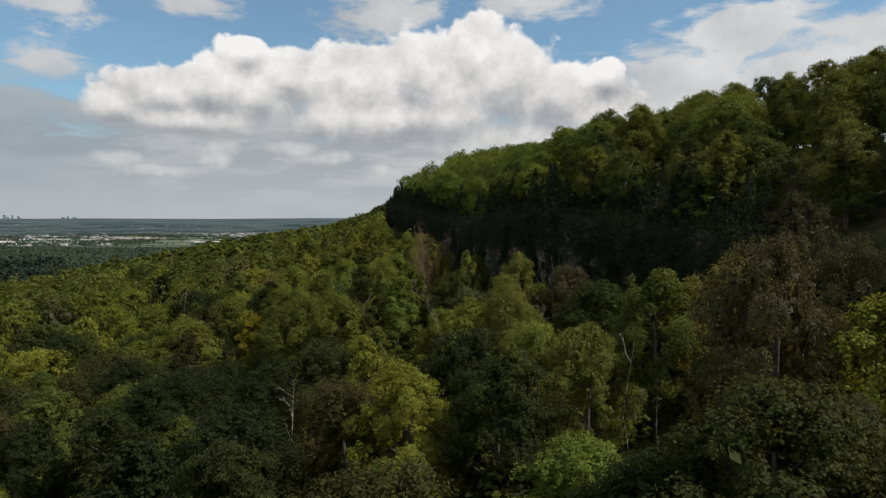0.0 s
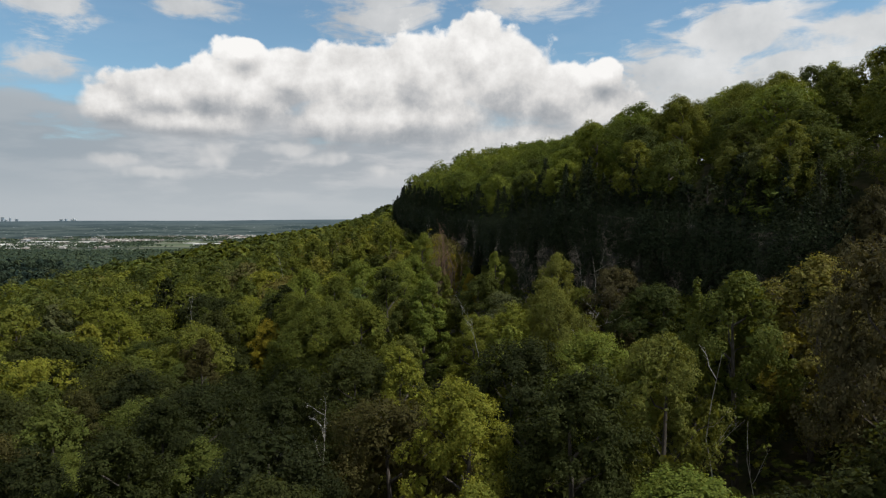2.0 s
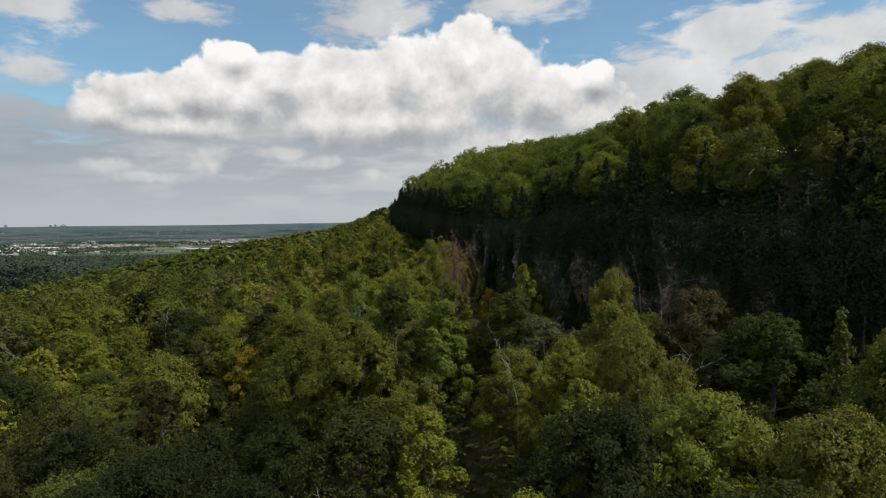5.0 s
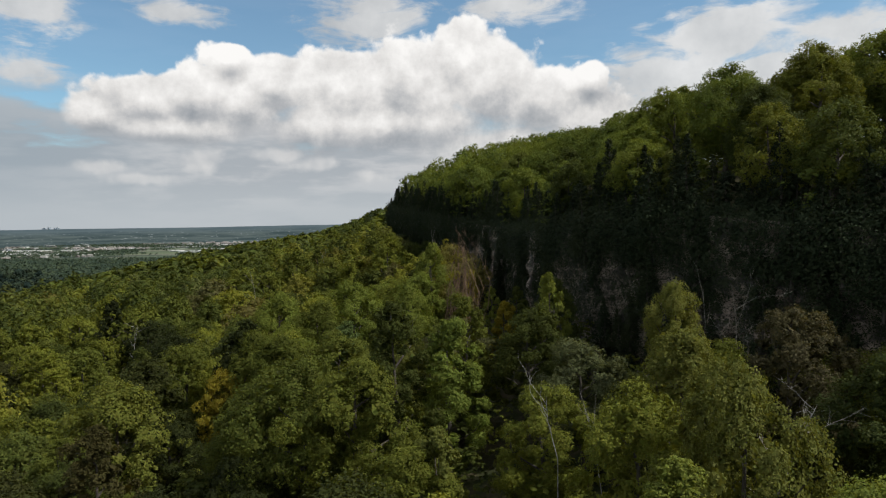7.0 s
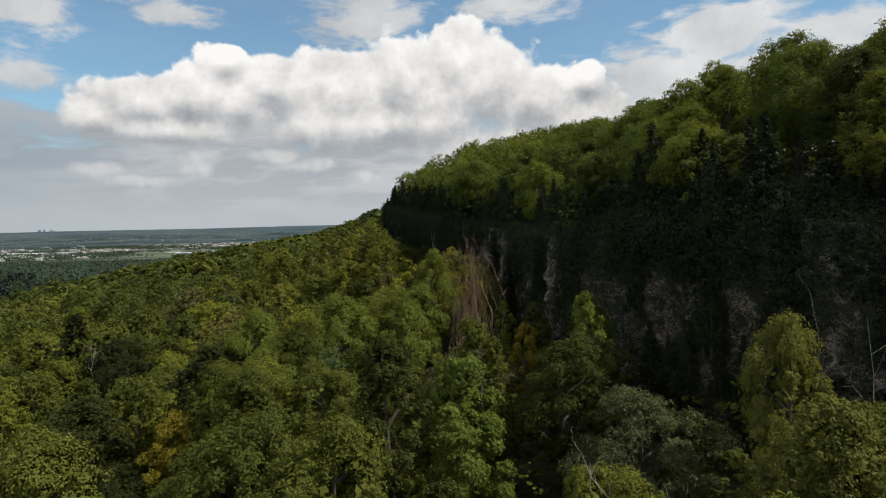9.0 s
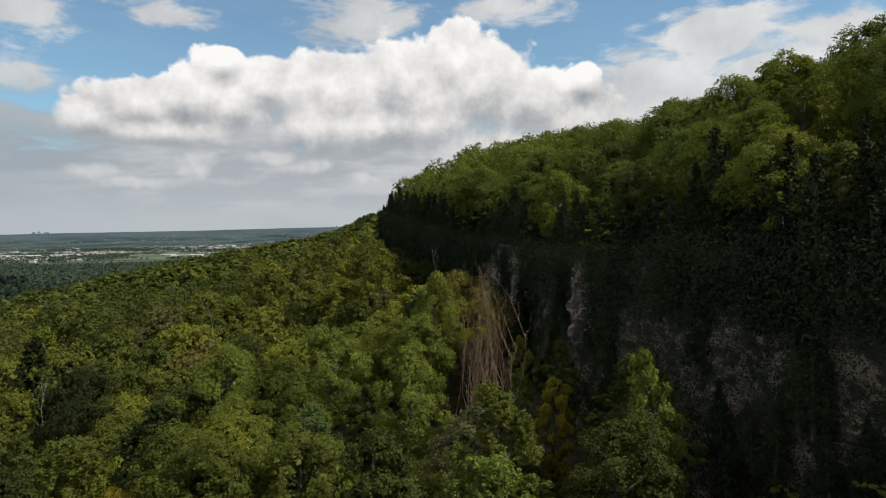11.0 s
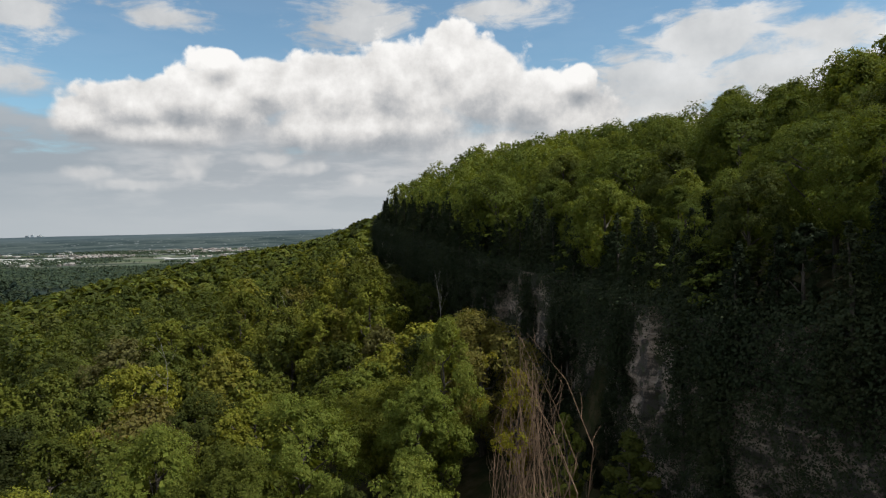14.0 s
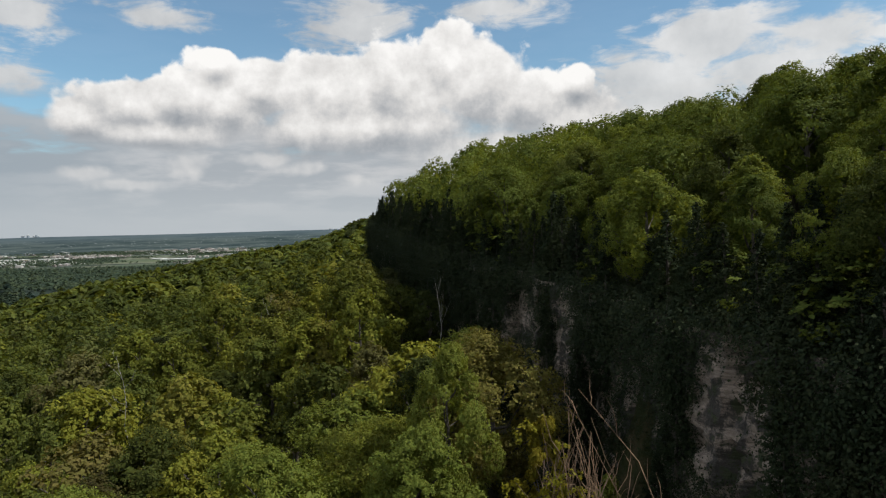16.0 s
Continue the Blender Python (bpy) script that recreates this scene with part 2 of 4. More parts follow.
def ground_material():
    """Forest floor near by, woods, meadows and fields on the plain."""
    m, n = material("ground")
    pos = n.add("ShaderNodeNewGeometry").outputs["Position"]
    s = n.add("ShaderNodeSeparateXYZ", pos)
    floor_c = n.mix(n.step(n.noise(pos, 0.6, 5.0), 0.35, 0.7), (0.022, 0.028, 0.010, 1), (0.060, 0.050, 0.028, 1))
    vor = n.add("ShaderNodeTexVoronoi", n.add("ShaderNodeMapping", pos, None, (0, 0, 0.12), (0.5, 0.9, 0)).outputs[0])
    vor.inputs["Scale"].default_value = 0.0075
    cell = n.add("ShaderNodeSeparateColor", vor.outputs["Color"])
    field = n.ramp(cell.outputs[0], [(0.0, (0.040, 0.056, 0.038)), (0.3, (0.058, 0.080, 0.046)), (0.5, (0.090, 0.108, 0.062)), (0.62, (0.12, 0.115, 0.095)),
                                     (0.72, (0.040, 0.056, 0.040)), (1.0, (0.070, 0.090, 0.054))])
    # woods dark and bluish: cloud shade and haze put into the colour
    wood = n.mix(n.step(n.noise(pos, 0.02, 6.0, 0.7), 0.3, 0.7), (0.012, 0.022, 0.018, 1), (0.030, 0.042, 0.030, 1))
    bands = n.noise(n.add("ShaderNodeMapping", pos, None, None, (0.35, 1.0, 0)).outputs[0], 0.0035, 5.0, 0.62)
    open_land = n.step(n.math("ADD", bands, n.step(s.outputs[1], 2100.0, 2250.0, -0.10, 0.06)), 0.50, 0.53)
    built = n.step(n.noise(n.add("ShaderNodeMapping", pos, None, None, (0.5, 1.0, 0)).outputs[0], 0.02, 3.0, 0.7), 0.60, 0.66)
    field = n.mix(n.math("MULTIPLY", built, n.step(s.outputs[1], 3000.0, 3400.0)), field, (0.34, 0.36, 0.38, 1))
    plain = n.mix(open_land, wood, field)
    far = n.math("SUBTRACT", n.math("MULTIPLY", n.noise(pos, 0.004, 3.0), 900.0), 450.0)
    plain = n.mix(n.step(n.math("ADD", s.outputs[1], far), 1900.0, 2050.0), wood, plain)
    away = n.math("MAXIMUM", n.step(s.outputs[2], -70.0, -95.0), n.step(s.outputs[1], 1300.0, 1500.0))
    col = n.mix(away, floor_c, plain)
    p = n.add("ShaderNodeBsdfPrincipled")
    n.put(p.inputs["Base Color"], col)
    p.inputs["Roughness"].default_value = 0.95
    p.inputs["Specular IOR Level"].default_value = 0.1
    bump = n.add("ShaderNodeBump", 0.6, 0.5)
    n.put(bump.inputs["Height"], n.noise(pos, 0.8, 5.0))
    n.put(p.inputs["Normal"], bump.outputs[0])
    n.add("ShaderNodeOutputMaterial", p.outputs[0])
    return m


def rock_material():
    m, n = material("limestone")
    pos = n.add("ShaderNodeNewGeometry").outputs["Position"]
    flat = n.add("ShaderNodeMapping", pos, None, None, (0.5, 0.5, 3.2)).outputs[0]
    beds = n.noise(flat, 1.1, 6.0, 0.65)
    vor = n.add("ShaderNodeTexVoronoi", n.add("ShaderNodeMapping", pos, None, None, (1.0, 1.0, 1.7)).outputs[0])
    vor.feature = "DISTANCE_TO_EDGE"
    vor.inputs["Scale"].default_value = 0.9
    joint = n.step(vor.outputs["Distance"], -0.02, 0.035)
    stain = n.noise(pos, 0.45, 7.0, 0.68)
    col = n.mix(n.step(beds, 0.32, 0.68), (0.125, 0.098, 0.080, 1), (0.30, 0.248, 0.208, 1))
    col = n.mix(n.step(stain, 0.46, 0.54), col, (0.040, 0.036, 0.032, 1))
    col = n.mix(joint, (0.030, 0.027, 0.024, 1), col)
    col = n.mix(n.step(n.noise(pos, 0.9, 5.0, 0.6), 0.56, 0.62), col, (0.034, 0.042, 0.018, 1))
    p = n.add("ShaderNodeBsdfPrincipled")
    n.put(p.inputs["Base Color"], col)
    p.inputs["Roughness"].default_value = 0.92
    bump = n.add("ShaderNodeBump", 0.7, 0.15)
    n.put(bump.inputs["Height"], n.math("ADD", n.math("MULTIPLY", beds, 2.0), n.noise(pos, 4.0, 5.0)))
    n.put(p.inputs["Normal"], bump.outputs[0])
    n.add("ShaderNodeOutputMaterial", p.outputs[0])
    return m


def plain_material(name, c, rough=0.7, vary=0.25):
    m, n = material(name)
    pos = n.add("ShaderNodeNewGeometry").outputs["Position"]
    p = n.add("ShaderNodeBsdfPrincipled")
    v = n.noise(pos, 0.3, 4.0)
    n.put(p.inputs["Base Color"], n.mix(v, tuple(x * (1 - vary) for x in c) + (1,), tuple(x * (1 + vary) for x in c) + (1,)))
    p.inputs["Roughness"].default_value = rough
    n.add("ShaderNodeOutputMaterial", p.outputs[0])
    return m


ground_mat, rock_mat = ground_material(), rock_material()
white_wall = plain_material("white sheet cladding", (0.52, 0.53, 0.53))
grey_wall = plain_material("grey concrete", (0.20, 0.22, 0.25))
tan_wall = plain_material("tan brick", (0.40, 0.33, 0.26))
roof_mat = plain_material("light roof", (0.60, 0.60, 0.58))
# blue grey tower walls: the haze of the distance put into the colour
tower_wall = plain_material("haze tinted concrete", (0.20, 0.25, 0.30))
glass_dark = plain_material("dark window glass", (0.05, 0.06, 0.07), 0.2)

# ======== lie of the land ========
CLIFF = [(77, -40), (62, 0), (48, 32), (33, 64), (23, 86), (16, 100), (9.8, 118), (8.2, 131), (6.6, 150), (3.6, 167), (-3.5, 190), (-20.5, 272), (-13, 306), (0, 334),
         (-5, 400), (-25, 500), (-40, 700), (0, 900), (300, 1300)]


def beyond(x, y):
    """Distance from the foot of the cliff: positive on the valley side, negative on the hill."""
    x, y = np.asarray(x, float), np.asarray(y, float)
    best, sign = np.full(x.shape, 1e9), np.ones(x.shape)
    for (ax, ay), (bx, by) in zip(CLIFF, CLIFF[1:]):
        dx, dy = bx - ax, by - ay
        k = np.clip(((x - ax) * dx + (y - ay) * dy) / (dx * dx + dy * dy), 0, 1)
        ox, oy = x - ax - k * dx, y - ay - k * dy
        r = np.hypot(ox, oy)
        near = r < best
        best = np.where(near, r, best)
        sign = np.where(near, np.where(dx * oy - dy * ox >= 0, 1.0, -1.0), sign)
    return best * sign


def smooth(v):
    v = np.clip(v, 0, 1)
    return v * v * (3 - 2 * v)


def canopy(e, y):
    """Height of the tree tops on the valley side."""
    e, y = np.asarray(e, float), np.asarray(y, float)
    base = np.interp(e, [0, 5, 12, 20, 30, 40, 60, 82, 115, 150, 220, 330, 520, 700], [-6, -5.0, -6.8, -9.8, -12.2, -15.2, -19.8, -22.5, -24.5, -28.5, -39.5, -63, -93, -98])
    base = base + 3.0 * (1 - smooth((y - 50) / 20)) * smooth((e - 25) / 15)
    base = base - 2.5 * smooth((y - 150) / 60) * np.exp(-np.maximum(e, 0) / 22)
    return base + 0.048 * (np.clip(y, 120, 500) - 120) * np.exp(-np.maximum(e, 0) / 110)


def hill(e, y):
    """Ground of the hill above the cliff."""
    rise = np.interp(-np.asarray(e), [0, 5.5, 13, 20, 24, 40, 70, 300], [-2.0, -1.0, 2.5, 5.2, 6.6, 9.4, 11.6, 20.6])
    return rise + np.interp(y, [50, 75, 95, 110, 122, 137, 184, 272], [-1.0, -0.4, 1.6, 1.6, 0.2, -0.2, 1.4, 7.0])


def height(x, y):
    e = beyond(x, y)
    talus = canopy(e, y) - 13
    return np.where(e > -0.8, talus, hill(e, y))


def spread(lo, hi, step, far):
    mid = list(np.arange(lo, hi + 0.1, step))
    out, v, s = [], hi, step
    while v < far:
        s = min(s * 1.22, 160.0)
        v = min(v + s, far)
        out.append(v)
    low, v, s = [], lo, step
    while v > -far:
        s = min(s * 1.22, 160.0)
        v = max(v - s, -far)
        low.append(v)
    return np.array(low[::-1] + mid + out)


def mesh_from(name, verts, faces):
    me = bpy.data.meshes.new(name)
    me.from_pydata([tuple(v) for v in verts], [], faces)
    me.update()
    return me


def quads_mesh(name, v, tint=None):
    """A mesh of loose four-cornered pieces; v has four rows for each."""
    v = np.asarray(v, dtype=np.float32)
    n = len(v)
    me = bpy.data.meshes.new(name)
    me.vertices.add(n)
    me.vertices.foreach_set("co", v.ravel())
    me.loops.add(n)
    me.loops.foreach_set("vertex_index", np.arange(n, dtype=np.int32))
    me.polygons.add(n // 4)
    me.polygons.foreach_set("loop_start", np.arange(0, n, 4, dtype=np.int32))
    if tint is not None:
        me.attributes.new("tint", "FLOAT", "POINT").data.foreach_set("value", np.asarray(tint, dtype=np.float32))
    me.update(calc_edges=True)
    return me


def build_ground():
    xs, ys = spread(-180, 120, 4.0, 4850), spread(-20, 330, 4.0, 4850)
    gx, gy = np.meshgrid(xs, ys)
    gz = height(gx, gy)
    rng = np.random.default_rng(5)
    gz = gz + rng.normal(0, 0.25, gz.shape) * (np.hypot(gx, gy) < 400)
    nx, ny = len(xs), len(ys)
    faces = [(j * nx + i, j * nx + i + 1, (j + 1) * nx + i + 1, (j + 1) * nx + i) for j in range(ny - 1) for i in range(nx - 1)]
    me = mesh_from("ground", np.stack([gx, gy, gz], -1).reshape(-1, 3), faces)
    me.materials.append(ground_mat)
    me.polygons.foreach_set("use_smooth", [True] * len(me.polygons))
    tagged(new("ground", me), "wooded valley floor with fields and meadows reaching the horizon", "ground", kind="structure")


build_ground()


def along(s):
    """The point and outward normal at s metres along the cliff line from y = 64."""
    pts = CLIFF[3:12]
    for (ax, ay), (bx, by) in zip(pts, pts[1:]):
        d = math.hypot(bx - ax, by - ay)
        if s <= d:
            return ax + (bx - ax) * s / d, ay + (by - ay) * s / d, -(by - ay) / d, (bx - ax) / d
        s -= d
    return bx, by, -(by - ay) / d, (bx - ax) / d


def cliff_out(s, z, f):
    """How far the rock stands out at s metres along and height z."""
    bed = noise.noise((s * 0.02, 3.1, math.floor(z / 1.3) * 7.7)) * 0.55
    butt = noise.noise((s * 0.11, z * 0.03, 1.7)) * 1.5 + noise.noise((s * 0.33, z * 0.07, 9.2)) * 0.7
    block = noise.noise((math.floor(s / 1.9 + 0.37 * math.floor(z / 1.2)) * 3.1, math.floor(z / 1.2) * 5.3, 6.0)) * 0.6
    crack = -0.9 if noise.noise((s * 0.45, z * 0.04, 4.4)) > 0.42 else 0.0
    return 0.9 + bed + butt + block + crack + noise.noise((s * 0.9, z * 0.8, 2.2)) * 0.25 + f * 1.4


def build_cliff():
    """The rock face: stepped beds, buttresses and cracks."""
    total, rows = 235.0, 60
    cols = int(total / 0.6)
    verts = []
    for i in range(cols + 1):
        s = i * 0.6
        x, y, nx, ny = along(s)
        top = float(hill(-1.0, y)) + 0.6
        for j in range(rows + 1):
            f = j / rows
            z = top - f * 26.0
            o = cliff_out(s, z, f)
            verts.append((x + nx * o, y + ny * o, z))
    r = rows + 1
    faces = [(i * r + j, i * r + j + 1, (i + 1) * r + j + 1, (i + 1) * r + j) for i in range(cols) for j in range(rows)]
    me = mesh_from("cliff", verts, faces)
    me.materials.append(rock_mat)
    tagged(new("cliff", me), "shaded grey limestone cliff with stepped beds and cracks", "cliff", kind="structure")


build_cliff()


# ======== trees ========
def leaf_quads(rng, pos, nor, size):
    """Folded leaf-shaped pieces at the given places."""
    n = len(pos)
    nor = nor / np.linalg.norm(nor, axis=1, keepdims=True)
    t = rng.normal(size=(n, 3))
    t -= nor * (t * nor).sum(1, keepdims=True)
    t /= np.linalg.norm(t, axis=1, keepdims=True)
    b = np.cross(nor, t)
    ln = (size * rng.uniform(0.7, 1.35, n))[:, None]
    wd = ln * rng.uniform(0.26, 0.40, n)[:, None]
    lift = nor * ln * rng.uniform(-0.05, 0.2, n)[:, None]
    v = np.stack([pos - t * ln * 0.5, pos + b * wd + lift, pos + t * ln * 0.5, pos - b * wd + lift], 1)
    return v.reshape(-1, 3)


def crown_clumps(rng, form, rad, low, top, count):
    """Centres and sizes of the leaf masses of a crown between two heights, with an uneven outline."""
    c, r = [], []
    h = top - low
    seed = rng.uniform(0, 50)
    for i in range(count):
        ang = i * 2.39996 + rng.uniform(-0.5, 0.5)
        u = (i + 0.5) / count
        if form == "cone":
            f = u ** 0.8
            rr = rad * (1.02 - f) * rng.uniform(0.55, 1.0)
            c.append((rr * math.cos(ang), rr * math.sin(ang), low + h * f * 0.95))
            r.append(rad * (0.16 + 0.30 * (1 - f)) * rng.uniform(0.8, 1.2))
        else:
            f = 1 - 0.97 * u
            w = math.sin(math.pi * f ** 0.92) ** 0.6 if form == "round" else math.sin(math.pi * f ** 0.95) ** 0.7
            lobe = 1 + 0.62 * noise.noise((1.3 * math.cos(ang) + seed, 1.3 * math.sin(ang), 2.4 * f))
            k = (rng.uniform(0.74, 1.0) if i % 5 else rng.uniform(0.3, 0.6)) * lobe
            c.append((rad * k * w * math.cos(ang), rad * k * w * math.sin(ang), low + (h - 0.24 * rad) * f * (0.93 + 0.07 * lobe)))
            r.append(rad * rng.uniform(0.11, 0.30))
    return np.array(c), np.array(r)


def crown_quads(rng, centres, radii, puffs, per, size, flat=0.85, dome=0.34, rough=0.50, core=0, core_size=0.8):
    """Leaf masses, each a cluster of small puffs, each puff a handful of leaf sprays, and coarser sprays deep inside."""
    w = radii ** 2
    many = np.maximum(2, np.round(puffs * w / w.sum()).astype(int))
    idx = np.repeat(np.arange(len(radii)), many)
    out = centres - np.array([0, 0, centres[:, 2].mean() - 1.0])
    out = out / (np.linalg.norm(out, axis=1, keepdims=True) + 1e-6)
    d = rng.normal(size=(len(idx), 3)) * 0.8 + out[idx] * 0.5
    d[:, 2] += 0.22
    d /= np.linalg.norm(d, axis=1, keepdims=True)
    rr = radii[idx] * rng.uniform(0.55, 1.12, len(idx))
    mid = centres[idx] + d * rr[:, None] * np.array([1, 1, flat])
    pr = radii[idx] * rng.uniform(0.18, 0.36, len(idx))
    k = np.repeat(np.arange(len(idx)), per)
    d2 = rng.normal(size=(len(k), 3)) * 0.75 + d[k] * 0.6 + np.array([0, 0, 0.25])
    d2 /= np.linalg.norm(d2, axis=1, keepdims=True)
    pos = mid[k] + d2 * (pr[k] * rng.uniform(0.5, 1.2, len(k)))[:, None]
    nor = d2 * 0.55 + d[k] * 0.5 + out[idx][k] * dome + np.array([0, 0, 0.10]) + rng.normal(size=(len(k), 3)) * rough
    q = leaf_quads(rng, pos, nor, size)
    if core:
        j = rng.integers(len(radii), size=core)
        p = centres[j] * np.array([0.85, 0.85, 1.0]) + rng.normal(size=(core, 3)) * (radii[j] * 0.30)[:, None]
        q = np.concatenate([q, leaf_quads(rng, p, out[j] + rng.normal(size=(core, 3)) * 0.4, core_size)])
    return q


def tube(verts, faces, pts, radii, sides=6):
    """Adds a tapered limb along the points."""
    base = len(verts)
    pts = [Vector(p) for p in pts]
    for i, p in enumerate(pts):
        d = (pts[min(i + 1, len(pts) - 1)] - pts[max(i - 1, 0)]).normalized()
        a = d.orthogonal().normalized()
        b = d.cross(a)
        for k in range(sides):
            ang = 2 * math.pi * k / sides
            verts.append(p + (a * math.cos(ang) + b * math.sin(ang)) * radii[i])
    for i in range(len(pts) - 1):
        for k in range(sides):
            k2 = (k + 1) % sides
            faces.append((base + i * sides + k, base + i * sides + k2, base + (i + 1) * sides + k2, base + (i + 1) * sides + k))
    faces.append(tuple(base + (len(pts) - 1) * sides + k for k in range(sides)))


def limb(rng, a, b, bend, n=4):
    """Points from a to b, bowed and crooked."""
    a, b = Vector(a), Vector(b)
    side = Vector(rng.normal(size=3)) * bend * (b - a).length
    return [a.lerp(b, k / n) + side * math.sin(math.pi * k / n) + Vector(rng.normal(size=3)) * bend * 0.25 * (b - a).length * (0 < k < n) for k in range(n + 1)]


def trunk_mesh(rng, name, top, radius, ends, low, mat):
    v, f = [], []
    lean = rng.normal(size=2) * 0.03 * top
    stem = [(lean[0] * k, lean[1] * k, -1.0 + (top + 1.0) * k) for k in (0, 0.3, 0.6, 1)]
    tube(v, f, stem, [radius * 1.3, radius, radius * 0.7, radius * 0.25], 7)
    for e in ends:
        z = max(low * 0.7, e[2] - rng.uniform(0.5, 0.9) * math.hypot(e[0], e[1]) - 0.6)
        k = min(1.0, (z + 1) / (top + 1))
        tube(v, f, limb(rng, (lean[0] * k, lean[1] * k, z), e, 0.08, 3), [radius * 0.42, radius * 0.3, radius * 0.2, radius * 0.07], 5)
    me = mesh_from(name, v, f)
    me.materials.append(mat)
    return me


# name: form, crown radius, foot of crown, top, leaf masses, bark
KINDS = {
    "maple_tree": ("round", 4.1, 3.6, 13.6, 70, bark),
    "ash_tree": ("tall", 3.4, 3.4, 14.6, 66, bark),
    "oak_tree": ("round", 4.5, 3.8, 12.9, 76, bark),
    "poplar_tree": ("tall", 2.8, 2.6, 15.2, 58, bark),
    "cedar_tree": ("cone", 2.1, 0.8, 11.5, 54, bark),
    "sapling_tree": ("tall", 1.8, 1.5, 8.8, 34, bark),
}
LABELS = {
    "maple_tree": "broad maple in full green summer leaf on the slope",
    "ash_tree": "tall ash with loose olive green crown on the slope",
    "oak_tree": "wide spreading oak with dense dark green crown",
    "poplar_tree": "slender poplar with pale trunk and light green leaves",
    "cedar_tree": "dark narrow cedar rooted at the cliff",
    "sapling_tree": "young thin tree with small green crown",
}
MESHES = {}


def tree_meshes(kind, variant, fine):
    """Trunk and crown meshes of a kind, built once for each level of detail."""
    key = (kind, variant, fine)
    if key not in MESHES:
        form, rad, low, top, clumps, wood = KINDS[kind]
        rng = np.random.default_rng(sum(map(ord, kind)) + 31 * variant)
        rad *= rng.uniform(0.88, 1.12)
        c, r = crown_clumps(rng, form, rad, low, top, clumps)
        tm = trunk_mesh(rng, "trunk", top * 0.82, 0.16 + 0.02 * rad, c[:: max(1, len(c) // 9)], low, wood)
        puffs, per, size = {2: (2600, 14, 0.135), 1: (1800, 10, 0.18), 0: (900, 8, 0.30)}[fine]
        area = rad * (top - low) / 40.0
        core, big = int(1500 * max(area, 0.4)), 0.5
        if form == "cone":
            puffs, per, size, area, core, big = 800, 12, 0.17, 1.0, 500, 0.3
        q = crown_quads(rng, c, r, int(puffs * max(area, 0.5)), per, size, core=core, core_size=big)
        cm = quads_mesh("crown", q)
        cm.materials.append(leaf_broad)
        MESHES[key] = tm, cm
    return MESHES[key]


def plant(kind, x, y, z, rng, fine=1, leafy=None, scale=1.0, group="trees of the slope forest", label="", vary=1.0, tall=1.0):
    leafy = leafy or (leaf_cedar_shaded if kind == "cedar_tree" else leaf_broad)
    tm, cm = tree_meshes(kind, int(rng.integers(4)), fine)
    ob = tagged(new(kind), label or LABELS[kind], "tree", group)
    s = scale * (1 + 0.12 * vary * rng.uniform(-1, 1))
    ob.matrix_basis = Matrix.LocRotScale((x, y, z), Euler((rng.normal() * 0.03, rng.normal() * 0.03, rng.uniform(0, 6.28))), (s, s, s * tall * (1 + 0.08 * vary * rng.uniform(-1, 1))))
    for n, me in (("trunk", tm), ("crown", cm)):
        o = new(n, me)
        o.parent = ob
        if n == "crown":
            o.material_slots[0].link, o.material_slots[0].material = "OBJECT", leafy
    return ob


def far_tree(rng, kind, puffs, per, size):
    """Leaf pieces of one tree at the origin, for woods made as one mesh."""
    form, rad, low, top, clumps, _ = KINDS[kind]
    c, r = crown_clumps(rng, form, rad, low, top, max(12, clumps // 2))
    return crown_quads(rng, c, r * 1.2, puffs, per, size, 0.85, 0.85, 0.26, puffs // 6, min(1.6, size * 1.7))


